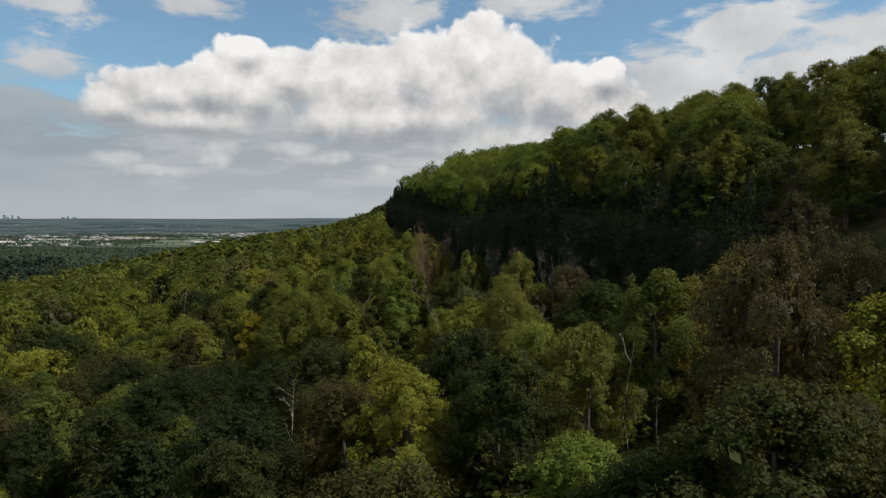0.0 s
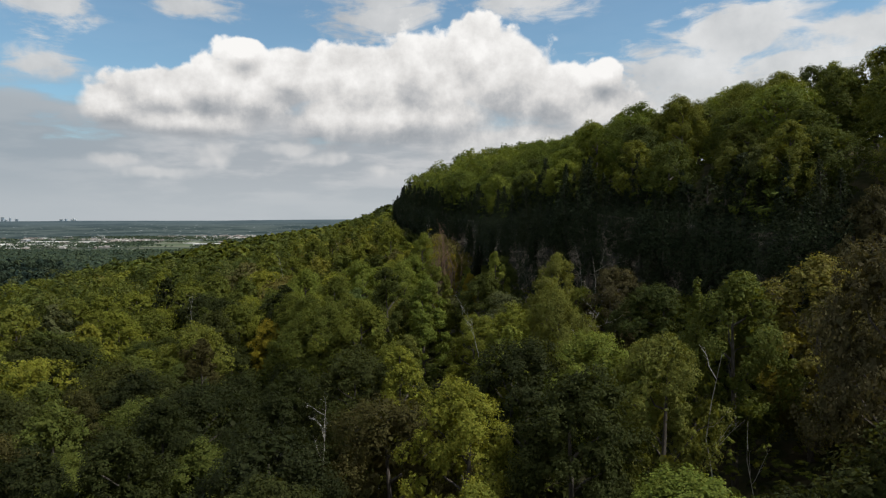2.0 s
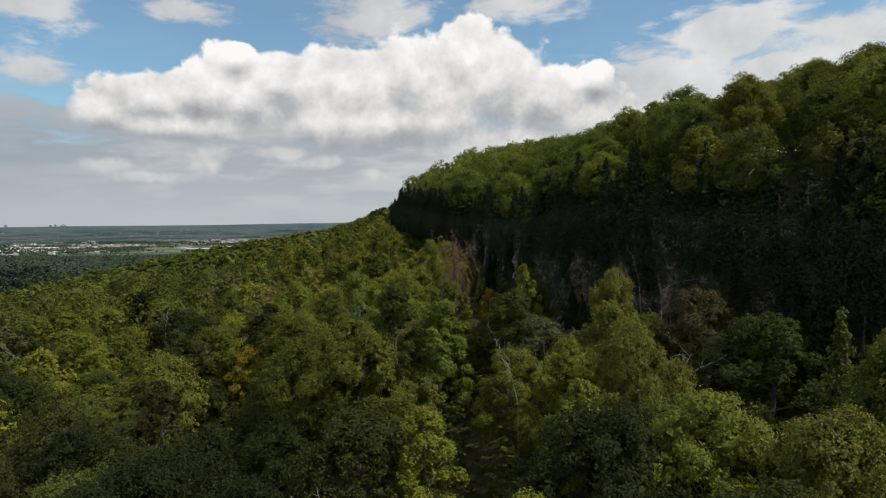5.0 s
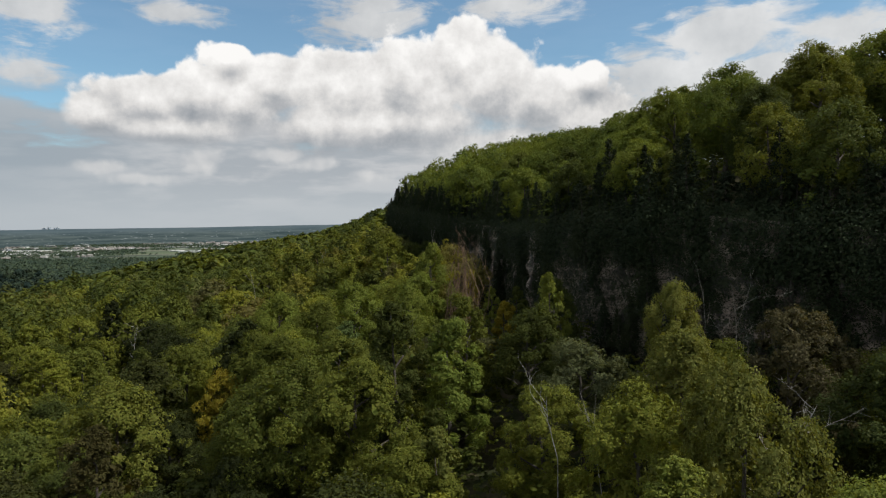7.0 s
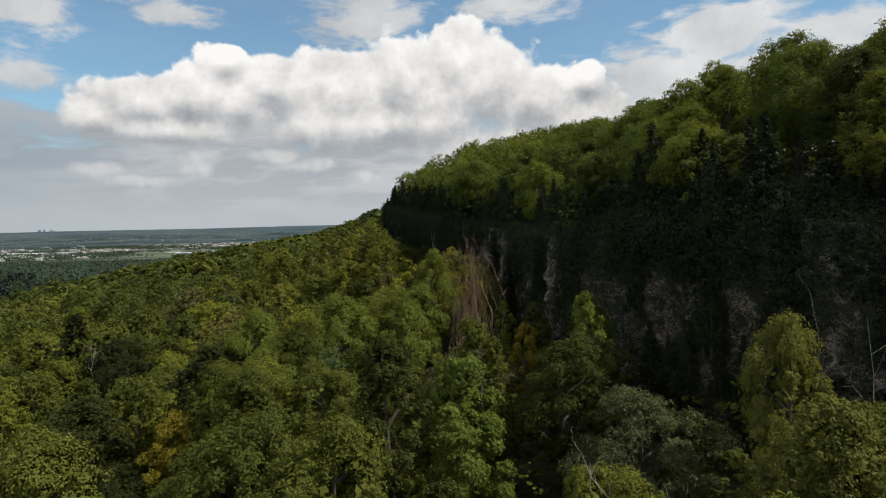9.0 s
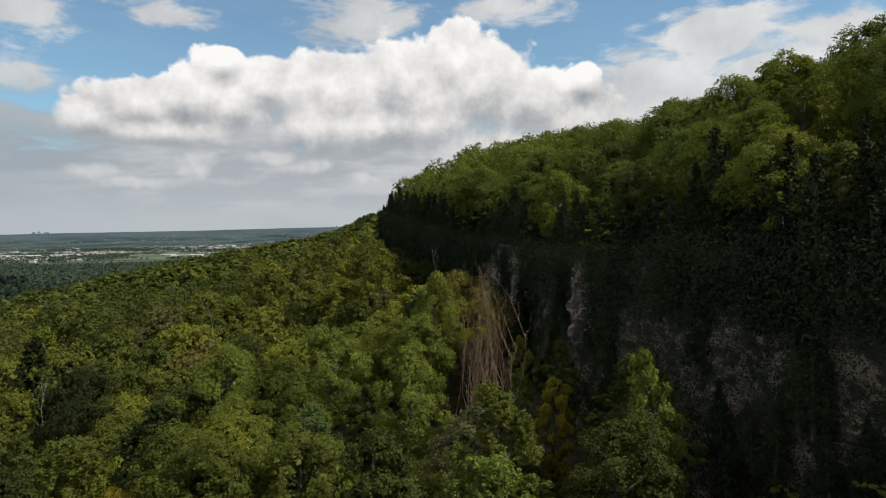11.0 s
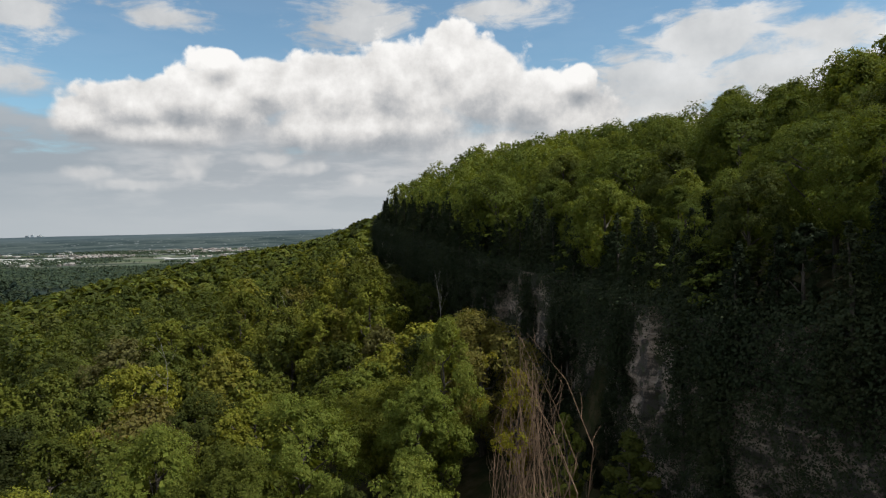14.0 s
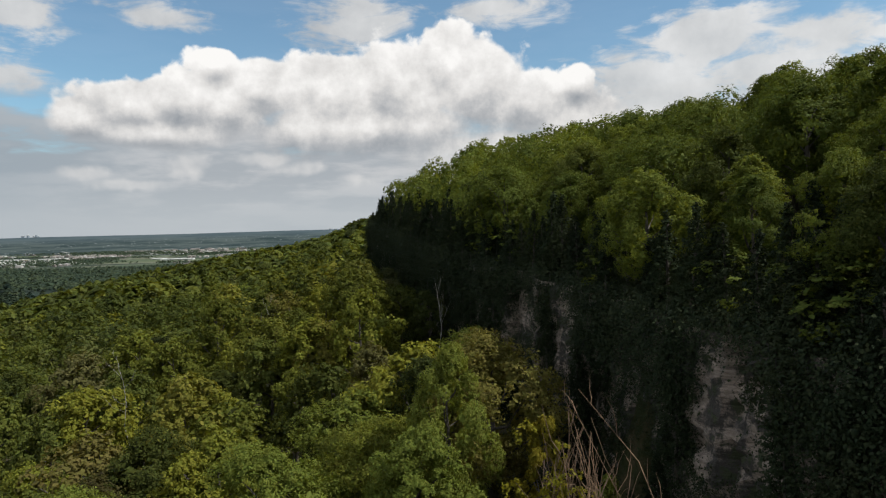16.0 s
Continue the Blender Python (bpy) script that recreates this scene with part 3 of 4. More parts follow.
# trees that stand out: kind, x, y, top, leaves, scale
SINGLE = [
    # the lower slope at the start
    ("maple_tree", -3.0, 48.0, -10.8, leaf_broad, 1.0), ("oak_tree", -15.2, 47.2, -13.0, leaf_olive_shaded, 1.25), ("maple_tree", -2.9, 39.0, -14.4, leaf_broad, 0.9),
    ("maple_tree", 8.8, 38.8, -13.0, leaf_bright, 1.1), ("maple_tree", 9.2, 59.8, -9.4, leaf_bright, 1.0), ("ash_tree", 11.1, 51.3, -8.2, leaf_pale, 0.95),
    ("oak_tree", 21.5, 42.3, -1.0, leaf_dull, 1.05), ("ash_tree", 18.6, 55.9, -3.8, leaf_green, 1.15), ("ash_tree", -9.4, 76.6, -13.8, leaf_broad, 0.9),
    ("sapling_tree", -8.0, 78.4, -12.6, leaf_pale, 1.1), ("ash_tree", 16.7, 69.2, -6.0, leaf_green, 1.1), ("cedar_tree", 17.9, 62.9, -5.2, leaf_green, 1.0),
    ("maple_tree", -42.2, 75.5, -18.4, leaf_olive_shaded, 1.0), ("ash_tree", 14.5, 77.0, -5.0, leaf_dull, 1.0), ("ash_tree", 7.3, 75.9, -6.0, leaf_pale, 1.0),
    ("maple_tree", 4.4, 89.6, -9.3, leaf_broad, 0.95), ("ash_tree", 0.3, 82.8, -11.1, leaf_broad, 0.95), ("maple_tree", 3.0, 71.6, -8.8, leaf_broad, 1.0),
    ("maple_tree", 6.3, 67.0, -6.4, leaf_pale, 0.85), ("ash_tree", 9.7, 83.2, -3.6, leaf_pale, 0.72), ("ash_tree", 12.2, 80.0, -7.5, leaf_broad, 0.8),
    # the middle of the slope
    ("maple_tree", -32.4, 111.5, -16.4, leaf_yellow, 0.9), ("oak_tree", -19.2, 113.8, -12.2, leaf_broad, 1.1), ("ash_tree", 5.5, 107.4, -5.4, leaf_green, 0.75),
    ("maple_tree", 1.5, 99.0, -7.8, leaf_broad, 1.05), ("maple_tree", -25.2, 110.7, -12.3, leaf_broad, 1.1), ("poplar_tree", -18.3, 117.4, -12.0, leaf_cool, 1.0),
    ("ash_tree", -5.3, 110.9, -10.0, leaf_grey, 1.1), ("maple_tree", -14.6, 89.6, -11.0, leaf_broad, 1.2), ("maple_tree", -24.5, 133.0, -11.0, leaf_broad, 1.0),
    ("sapling_tree", 0.3, 113.1, -8.4, leaf_yellow, 1.0), ("sapling_tree", 4.1, 101.8, -4.9, leaf_bright, 0.9), ("maple_tree", -55.0, 127.7, -21.6, leaf_broad, 1.0),
    # trees ahead at the end, many with brighter leaves to stand for sun
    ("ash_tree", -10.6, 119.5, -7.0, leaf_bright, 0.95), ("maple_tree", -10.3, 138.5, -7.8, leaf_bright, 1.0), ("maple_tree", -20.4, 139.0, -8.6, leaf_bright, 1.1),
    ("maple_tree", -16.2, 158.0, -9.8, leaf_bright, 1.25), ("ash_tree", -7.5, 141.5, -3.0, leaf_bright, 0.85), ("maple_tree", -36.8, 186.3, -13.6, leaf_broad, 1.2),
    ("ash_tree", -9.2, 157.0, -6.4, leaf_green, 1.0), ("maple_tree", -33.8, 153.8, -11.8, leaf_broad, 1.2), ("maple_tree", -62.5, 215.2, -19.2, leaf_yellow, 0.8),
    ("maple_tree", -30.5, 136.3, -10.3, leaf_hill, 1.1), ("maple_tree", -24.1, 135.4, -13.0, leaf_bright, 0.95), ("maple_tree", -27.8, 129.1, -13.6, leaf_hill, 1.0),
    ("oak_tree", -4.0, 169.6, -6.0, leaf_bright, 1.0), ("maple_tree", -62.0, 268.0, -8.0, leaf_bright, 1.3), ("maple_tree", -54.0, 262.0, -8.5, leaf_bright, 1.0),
    ("maple_tree", -25.0, 190.5, -8.0, leaf_broad, 1.1), ("maple_tree", -17.0, 188.0, -7.4, leaf_bright, 1.25), ("oak_tree", -16.8, 232.0, -2.6, leaf_green, 1.1), ("maple_tree", -21.5, 252.0, -4.2, leaf_green, 1.1),
    ("ash_tree", -8.6, 191.5, -4.0, leaf_green, 1.0), ("oak_tree", -13.0, 207.0, -4.6, leaf_green, 1.0), ("ash_tree", -16.0, 219.0, -4.0, leaf_grey, 1.1), ("sapling_tree", -2.4, 137.9, -7.2, leaf_yellow, 0.8),
    ("sapling_tree", 1.6, 133.0, -9.5, leaf_bright, 0.75), ("sapling_tree", 3.8, 127.0, -8.5, leaf_green, 1.1),
    # by the cliff at the start
    ("oak_tree", 34.0, 63.0, 3.0, leaf_dull, 1.0), ("oak_tree", 26.0, 48.5, -5.0, leaf_dull, 0.9), ("maple_tree", 21.5, 35.5, -9.0, leaf_dull, 1.0), ("oak_tree", 34.0, 55.0, -2.0, leaf_dull, 1.0),
]


# x, y, top, length of stem, thickness, forks, spread, wood, lean east, lean north
DEAD = [(15.2, 48.7, -8.0, 12.0, 0.15, 4, 0.55, bark_pale, -0.03, 0.0), (16.6, 48.4, -12.8, 9.0, 0.09, 2, 0.4, bark_pale, 0.05, 0.0),
        (6.5, 55.5, -15.5, 10.0, 0.13, 6, 0.9, bark_pale, -0.75, 0.25), (9.3, 54.0, -17.5, 8.0, 0.10, 4, 0.8, bark_pale, -0.6, 0.1),
        (-12.9, 59.1, -14.6, 9.0, 0.12, 6, 0.95, bark_pale, 0.1, 0.0), (-9.6, 60.5, -16.0, 10.0, 0.08, 6, 0.5, bark_birch, 0.0, 0.0),
        (11.0, 67.8, -7.4, 10.0, 0.10, 9, 1.0, bark_pale, 0.40, 0.0), (11.2, 83.0, -3.4, 13.0, 0.08, 6, 0.6, bark_pale, -0.12, 0.0),
        (14.2, 87.0, -4.0, 12.0, 0.07, 2, 0.3, bark_pale, 0.04, 0.0), (0.2, 78.1, -10.0, 11.0, 0.10, 4, 0.4, bark_birch, 0.03, 0.0),
        (1.9, 78.8, -9.6, 11.0, 0.10, 4, 0.4, bark_birch, -0.02, 0.0),
        (-45.3, 176.3, -9.5, 10.0, 0.12, 6, 0.5, bark_birch, 0.0, 0.0), (-37.8, 215.4, -6.5, 13.0, 0.14, 5, 0.4, bark_birch, 0.0, 0.0),
        (-18.7, 37.5, -14.5, 9.0, 0.08, 8, 0.6, bark_brown, 0.0, 0.0), (-8.0, 177.0, 0.2, 15.0, 0.12, 5, 0.35, bark_birch, 0.0, 0.0),
        (-9.0, 156.0, -5.6, 11.0, 0.12, 3, 0.3, bark_birch, 0.0, 0.0), (-58.0, 150.0, -16.0, 10.0, 0.10, 6, 0.6, bark_birch, 0.0, 0.0),
        (1.5, 165.0, -4.6, 11.0, 0.10, 3, 0.3, bark_pale, -0.05, 0.0), (-6.0, 120.5, -6.0, 9.0, 0.07, 5, 0.4, bark_brown, -0.1, 0.0)]


def build_forest():
    rng = np.random.default_rng(11)
    taken = []
    for kind, x, y, top, leafy, s in SINGLE:
        foot = float(height(np.array(x), np.array(y))) - 0.3
        tall = min(1.5, max(0.7, (top - foot) / (KINDS[kind][3] * s)))
        plant(kind, x, y, top - KINDS[kind][3] * s * tall, rng, 2 if y < 145 else 1, leafy, s, vary=0.2, tall=tall)
        taken.append((x, y, 2.2 + 2.2 * s))
    taken += [(r[0] - 0.1 * r[0] / 40, r[1] - 2.5, 5.2) for r in DEAD]
    near = []
    for gy in np.arange(-36.0, 345.0, 7.2):
        for gx in np.arange(-250.0, 120.0, 7.2):
            x, y = gx + rng.uniform(-3.0, 3.0), gy + rng.uniform(-3.0, 3.0)
            if x < -0.72 * max(y, 0) - 62 or x > 0.95 * max(y, 0) + 60:
                continue
            near.append((x, y))
    xy = np.array(near)
    e = beyond(xy[:, 0], xy[:, 1])
    zc, zh = canopy(e, xy[:, 1]), hill(e, xy[:, 1])
    woods = {"slope_woods": [], "sunny_woods": [], "valley_woods": [], "hill_woods": []}
    tints = {"slope_woods": [], "sunny_woods": [], "valley_woods": [], "hill_woods": []}
    things = 0
    for (x, y), ee, c, h in zip(xy, e, zc, zh):
        if -75 < ee < -1.5 and y > 20:
            for _ in range(2 if ee > -22 else 1):
                u = far_tree(rng, "sapling_tree", *((300, 4, 0.22) if y < 165 and ee > -26 else (70, 4, 0.52))) * np.array([1.1, 1.1, 0.86 if y < 112 else 0.68]) + np.array([x + rng.uniform(-3, 3), y + rng.uniform(-3, 3), h - 0.6])
                woods["hill_woods"].append(u)
                tints["hill_woods"].append(np.full(len(u), 0.25 * rng.random()))
        if any((x - a) ** 2 + (y - b) ** 2 < d * d for a, b, d in taken):
            continue
        if -1.0 < ee < 3.2 or (3.2 <= ee < 7 and rng.random() < 0.55) or ee < -75 or (0 < ee < 8.0 and 145 < y < 178) or (0 < ee < 12.0 and 130 <= y < 145) or (0 < ee < 15.0 and 112 < y < 130) or (0 < ee < 9.5 and 90 < y <= 112) or (not -30 < ee < 0 and rng.random() < 0.07):
            continue
        d = math.hypot(x + 8, max(0.0, 30 - y, y - 94))
        on_hill = ee < 0
        kind = str(rng.choice(["maple_tree", "oak_tree", "ash_tree", "poplar_tree", "sapling_tree"], p=[0.36, 0.26, 0.20, 0.08, 0.10]))
        if on_hill:
            kind = str(rng.choice(["maple_tree", "oak_tree", "ash_tree"], p=[0.5, 0.38, 0.12]))
            z, s = h, (np.interp(-ee, [0, 6, 13, 20], [8.6 if y < 180 else 11.5, 10.2 if y < 180 else 12.0, 11.7, 12.0]) + 0.8 * rng.normal()) / (KINDS[kind][3] * 0.95)
        else:
            s = float(np.clip(1.10 + 0.20 * rng.normal(), 0.70, 1.5))
            z = c - 13.8 - 6.5 * (s - 1.0) + rng.normal() * (0.9 if d < 45 else 1.5)
            if ee < 9:
                s *= 0.8
        fine = 2 if (d < 32 and not on_hill) or (on_hill and ee > -15 and 98 < y < 138) else 1 if d < 62 or on_hill else 0
        if (d < 135 and not on_hill and y > 14) or (on_hill and ee > -42 and 40 < y < 190):
            r = rng.random()
            # share of brighter leaves by place, standing in for sunlit stretches
            share = 0.35 if (x > -2 and 62 < y < 106 and not on_hill) else 0.0 if y < 95 else 0.20 if (-26 < x < 2 and not on_hill) else 0.06
            leafy = leaf_bright if r < share else leaf_pale if r < share + 0.06 else leaf_olive_shaded if (r < 0.85 and y + 0.5 * x < 82 and (x < 4 or y < 52) and not on_hill) else (leaf_green if y < 105 and r < 0.8 else leaf_hill if r < 0.8 else leaf_green) if on_hill else None
            if on_hill and leafy in (leaf_bright, leaf_pale):
                leafy = leaf_hill
            # darker leaves to the left, cloud shade put into the choice of colour
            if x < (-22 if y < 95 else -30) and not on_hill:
                leafy = leaf_olive_shaded if r < (0.70 if y < 90 else 0.20) else leaf_green if r < (0.90 if y < 90 else 0.45) else None
            plant(kind, x, y, z, rng, fine, leafy, s, "trees of the hill top" if on_hill else "trees of the slope forest", vary=0.25 if on_hill else 0.5)
            things += 1
        else:
            far = math.hypot(x + 8, max(0.0, y - 88))
            n = int(np.interp(far, [60, 130, 330], [420, 300, 110]))
            if on_hill and far < 130:
                n = int(n * 1.4)
            q = far_tree(rng, kind, n, 4, float(np.interp(far, [60, 150, 330], [0.40, 0.50, 0.9])) * (0.8 if on_hill and far < 130 else 1.0)) * s + np.array([x, y, z])
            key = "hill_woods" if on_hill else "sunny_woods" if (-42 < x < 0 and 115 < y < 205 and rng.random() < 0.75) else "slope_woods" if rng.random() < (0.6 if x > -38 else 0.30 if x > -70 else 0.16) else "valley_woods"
            woods[key].append(q)
            tints[key].append(np.full(len(q), rng.random()))
    # undergrowth of the slope, in the gaps between the trees
    for gy in np.arange(30.0, 132.0, 4.2):
        for gx in np.arange(-34.0, 40.0, 4.2):
            x, y = gx + rng.uniform(-1.8, 1.8), gy + rng.uniform(-1.8, 1.8)
            ee = float(beyond(x, y))
            if ee < 2.5:
                continue
            s = rng.uniform(0.7, 1.05)
            q = far_tree(rng, "sapling_tree", 90, 5, 0.34) * np.array([1.15, 1.15, 0.85]) * s + np.array([x, y, float(canopy(ee, y)) - 13.2])
            woods["slope_woods"].append(q)
            tints["slope_woods"].append(np.full(len(q), rng.uniform(0.0, 0.55)))
    for key, label in (("slope_woods", "dense mixed green woods covering the slope"), ("sunny_woods", "bright yellow green trees on the sunlit slope"), ("valley_woods", "deep green woods falling away towards the valley"), ("hill_woods", "dense green woods covering the hill top")):
        if not woods[key]:
            continue
        me = quads_mesh(key, np.concatenate(woods[key]), np.concatenate(tints[key]))
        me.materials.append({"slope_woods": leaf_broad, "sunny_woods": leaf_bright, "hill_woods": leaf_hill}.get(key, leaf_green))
        tagged(new(key, me), label, "woods", kind="stuff")
    print("trees as things:", things, "slope", len(woods["slope_woods"]), "hill", len(woods["hill_woods"]))


build_forest()


def build_cliff_trees():
    """Cedars and small trees on the edge and ledges of the cliff, with bare rock left between them."""
    rng = np.random.default_rng(23)
    bare = ((126.5, 135.5), (155.0, 160.5), (164.0, 171.5), (137.0, 150.0), (112.0, 120.0))
    s = 2.0
    while s < 228:
        x, y, nx, ny = along(s)
        top = float(hill(-1.0, y))
        open_rock = any(a < y < b for a, b in bare)
        for o, dz, sc, chance in ((-0.8, 0.0, 0.72, 0.95), (1.2, -4.0, 0.72, 0.12 if open_rock else 0.9), (1.9, -8.5, 0.60, 0.0 if open_rock else 0.85), (2.4, -13.5, 0.55, 0.0 if open_rock else 0.8),
                                  (3.0, -19.0, 0.6, 0.5)):
            if rng.random() < chance:
                j = rng.uniform(-0.8, 0.8)
                # saplings too take the leaves darkened for the cliff's shade
                plant("cedar_tree" if rng.random() < 0.75 else "sapling_tree", x + nx * (o + 0.4 * j), y + ny * (o + 0.4 * j) + j, top + dz + rng.uniform(-1.4, 0.8), rng, 1, leaf_cedar_shaded,
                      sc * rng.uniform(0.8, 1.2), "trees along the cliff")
        s += 2.3


build_cliff_trees()


def build_cliff_cover():
    """Hanging shrubs, ferns and creepers that hide most of the rock."""
    rng = np.random.default_rng(29)
    # bare stretches of rock: along y, and between two heights
    bare = ((127.4, 134.6, -9.0, -1.9, 0.62), (155.8, 160.0, -9.0, -2.4, 0.55), (164.8, 171.0, -7.0, -2.4, 0.50), (137.0, 150.0, -10.5, -4.5, -0.30), (97.0, 103.5, -11.0, -6.5, -0.55), (112.0, 120.0, -12.5, -7.0, -0.55))
    quads = []
    for k in range(38000):
        s, f = rng.uniform(0, 230), rng.random()
        x, y, nx, ny = along(s)
        z = float(hill(-1.0, y)) + 0.8 - f * 25.0
        m = noise.noise((s * 0.16, z * 0.10, 8.0)) + 0.5 * noise.noise((s * 0.5, z * 0.4, 3.0))
        wob = 1.6 * noise.noise((s * 0.3, z * 0.3, 5.0))
        clear = [g for a, b, c, d, g in bare if f > 0.06 and a < y + wob < b and c < z + wob < d]
        if m < (clear[0] if clear else -2.0):
            continue
        o = cliff_out(s, z, f) + rng.uniform(0.0, 0.35)
        n = 20
        p = rng.normal(size=(n, 3)) * np.array([0.42, 0.42, 0.55]) + np.array([x + nx * o, y + ny * o, z])
        quads.append(leaf_quads(rng, p, rng.normal(size=(n, 3)) * 0.45 + np.array([nx * 0.8, ny * 0.8, 0.5]), 0.15))
    for k in range(9000):       # the overhanging fringe along the edge
        s = rng.uniform(0, 230)
        x, y, nx, ny = along(s)
        z = float(hill(-1.0, y)) + rng.uniform(-4.2, 1.6)
        o = rng.uniform(-0.4, 3.0)
        if any(a < y < b and z < d + 0.6 for a, b, c, d, g in bare[:3]):
            continue
        p = rng.normal(size=(20, 3)) * np.array([0.5, 0.5, 0.6]) + np.array([x + nx * o, y + ny * o, z])
        quads.append(leaf_quads(rng, p, rng.normal(size=(20, 3)) * 0.45 + np.array([nx * 0.8, ny * 0.8, 0.5]), 0.18))
    q = np.concatenate(quads)
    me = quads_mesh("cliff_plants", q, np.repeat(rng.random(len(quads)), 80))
    # creepers share the leaf colour darkened to stand for shade
    me.materials.append(leaf_cedar_shaded)
    tagged(new("cliff_plants", me), "creepers and ferns, coloured dark for shade, hanging over the rock face", "plants", kind="stuff")


build_cliff_cover()


def dead_limbs(rng, high, radius, forks, spread_out, levels=2, crook=0.12):
    """The stem of a leafless tree and its crooked branches with their twigs, each as corners and faces."""
    limbs = [("stem", [], [])]

    def grow(a, way, length, rad, level, v, f):
        b = Vector(a) + Vector(way) * length
        pts = limb(rng, a, b, crook * 0.6, 4)
        tube(v, f, pts, [rad, rad * 0.85, rad * 0.68, rad * 0.5, rad * 0.22], 6 if level == 0 else 4)
        if level >= levels:
            return
        for k in range(forks if level == 0 else max(2, forks - 1)):
            t = rng.uniform(0.35, 0.98)
            n = min(3, int(t * 4))
            p = pts[n].lerp(pts[n + 1], t * 4 - n)
            w = (Vector(way) + Vector((rng.normal(), rng.normal(), rng.normal() * 0.5)) * spread_out).normalized()
            if level == 0:
                limbs.append(("branch", [], []))
            _, v2, f2 = limbs[-1]
            grow(p, w, length * rng.uniform(0.16, 0.34), rad * 0.42, level + 1, v2, f2)

    grow((0, 0, -1), (rng.normal() * 0.05, rng.normal() * 0.05, 1), high * 0.9 + 1, radius, 0, limbs[0][1], limbs[0][2])
    return limbs


def build_dead_trees():
    rng = np.random.default_rng(47)
    for x, y, top, high, thick, forks, out, wood, le, ln in DEAD:
        ob = tagged(new("dead_tree"), "bare bleached dead tree with crooked branches among green crowns" if wood is not bark_brown else "bare brown dead shrub of thin twigs among green crowns",
                    "dead tree", "dead trees in the forest")
        ob.matrix_basis = Matrix.LocRotScale((x - le * high * 0.9, y - ln * high * 0.9, top - high), Euler((-ln, le, rng.uniform(0, 6.28) * (abs(le) < 0.2))), None)
        for name, v, f in dead_limbs(rng, high, thick * 0.42, forks, out):
            me = mesh_from(name, v, f)
            me.materials.append(wood)
            new(name, me).parent = ob


build_dead_trees()


def build_broom_tree():
    """The tall brown dying tree at the cliff foot: many thin upright stems fanning out, a few leaves left low down."""
    rng = np.random.default_rng(53)
    ob = tagged(new("dying_tree"), "tall brown dying tree with many thin bare stems", "dead tree")
    ob.matrix_basis = Matrix.Translation((-4.2, 119.4, -17.5))
    for k in range(46):
        a, r = rng.uniform(0, 6.28), rng.uniform(0.05, 1.0) ** 0.7
        high = rng.uniform(11.0, 17.2) * (1.05 - 0.22 * r)
        tip = Vector((math.cos(a) * 1.6 * r, math.sin(a) * 1.6 * r, high))
        v, f = [], []
        pts = limb(rng, (math.cos(a) * 0.3, math.sin(a) * 0.3, -1), tip, 0.09, 5)
        tube(v, f, pts, [0.05, 0.044, 0.036, 0.027, 0.019, 0.008], 5)
        for q in range(9):
            n = int(rng.integers(2, 5))
            p = pts[n].lerp(pts[n + 1], rng.random()) if n < 5 else pts[n]
            e = p + Vector((rng.normal() * 0.4, rng.normal() * 0.4, rng.uniform(0.8, 2.2)))
            tube(v, f, limb(rng, p, e, 0.08, 3), [0.018, 0.014, 0.010, 0.005], 4)
        me = mesh_from("stem", v, f)
        me.materials.append(bark_brown)
        o = new("stem", me)
        o.parent = ob
    c = np.stack([rng.normal(size=10) * 0.7 - 0.8, rng.normal(size=10) * 0.8 + 0.4, rng.uniform(9, 15.6, 10)], 1)
    me = quads_mesh("leaves", crown_quads(rng, c, rng.uniform(0.35, 0.7, 10), 150, 9, 0.13))
    me.materials.append(leaf_yellow)
    new("leaves", me).parent = ob


build_broom_tree()


def build_distance():
    """The land beyond: a glowing far strip round the plain, the air's haze painted into its colour."""
    m, n = material("hazy distance")
    pos = n.add("ShaderNodeNewGeometry").outputs["Position"]
    z = n.add("ShaderNodeSeparateXYZ", pos).outputs[2]
    lines = n.add("ShaderNodeMapping", pos, None, None, (0.10, 0.10, 2.2)).outputs[0]
    band = n.noise(lines, 0.035, 6.0, 0.62)
    roofs = n.noise(n.add("ShaderNodeMapping", pos, None, None, (0.6, 0.6, 4.0)).outputs[0], 0.06, 3.0, 0.6)
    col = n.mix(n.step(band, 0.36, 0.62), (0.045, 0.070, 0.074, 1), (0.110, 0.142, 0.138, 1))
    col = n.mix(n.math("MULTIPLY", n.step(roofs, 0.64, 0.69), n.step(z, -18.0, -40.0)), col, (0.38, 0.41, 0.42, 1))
    # painted haze: bluer and more even towards the top
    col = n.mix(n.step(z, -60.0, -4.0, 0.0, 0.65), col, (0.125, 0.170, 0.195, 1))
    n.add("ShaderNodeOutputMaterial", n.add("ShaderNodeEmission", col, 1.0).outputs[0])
    v, f = [], []
    steps = 150
    for i in range(steps + 1):
        a = radians(-62 + 90 * i / steps)
        top = -4.0 + 4.0 * noise.noise((i * 0.06, 0.3, 0.0)) + 1.2 * noise.noise((i * 0.4, 2.3, 0.0))
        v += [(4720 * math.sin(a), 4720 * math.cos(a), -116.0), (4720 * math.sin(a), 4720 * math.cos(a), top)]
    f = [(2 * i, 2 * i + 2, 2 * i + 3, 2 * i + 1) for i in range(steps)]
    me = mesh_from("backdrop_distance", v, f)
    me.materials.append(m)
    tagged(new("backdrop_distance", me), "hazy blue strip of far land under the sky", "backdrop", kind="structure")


build_distance()


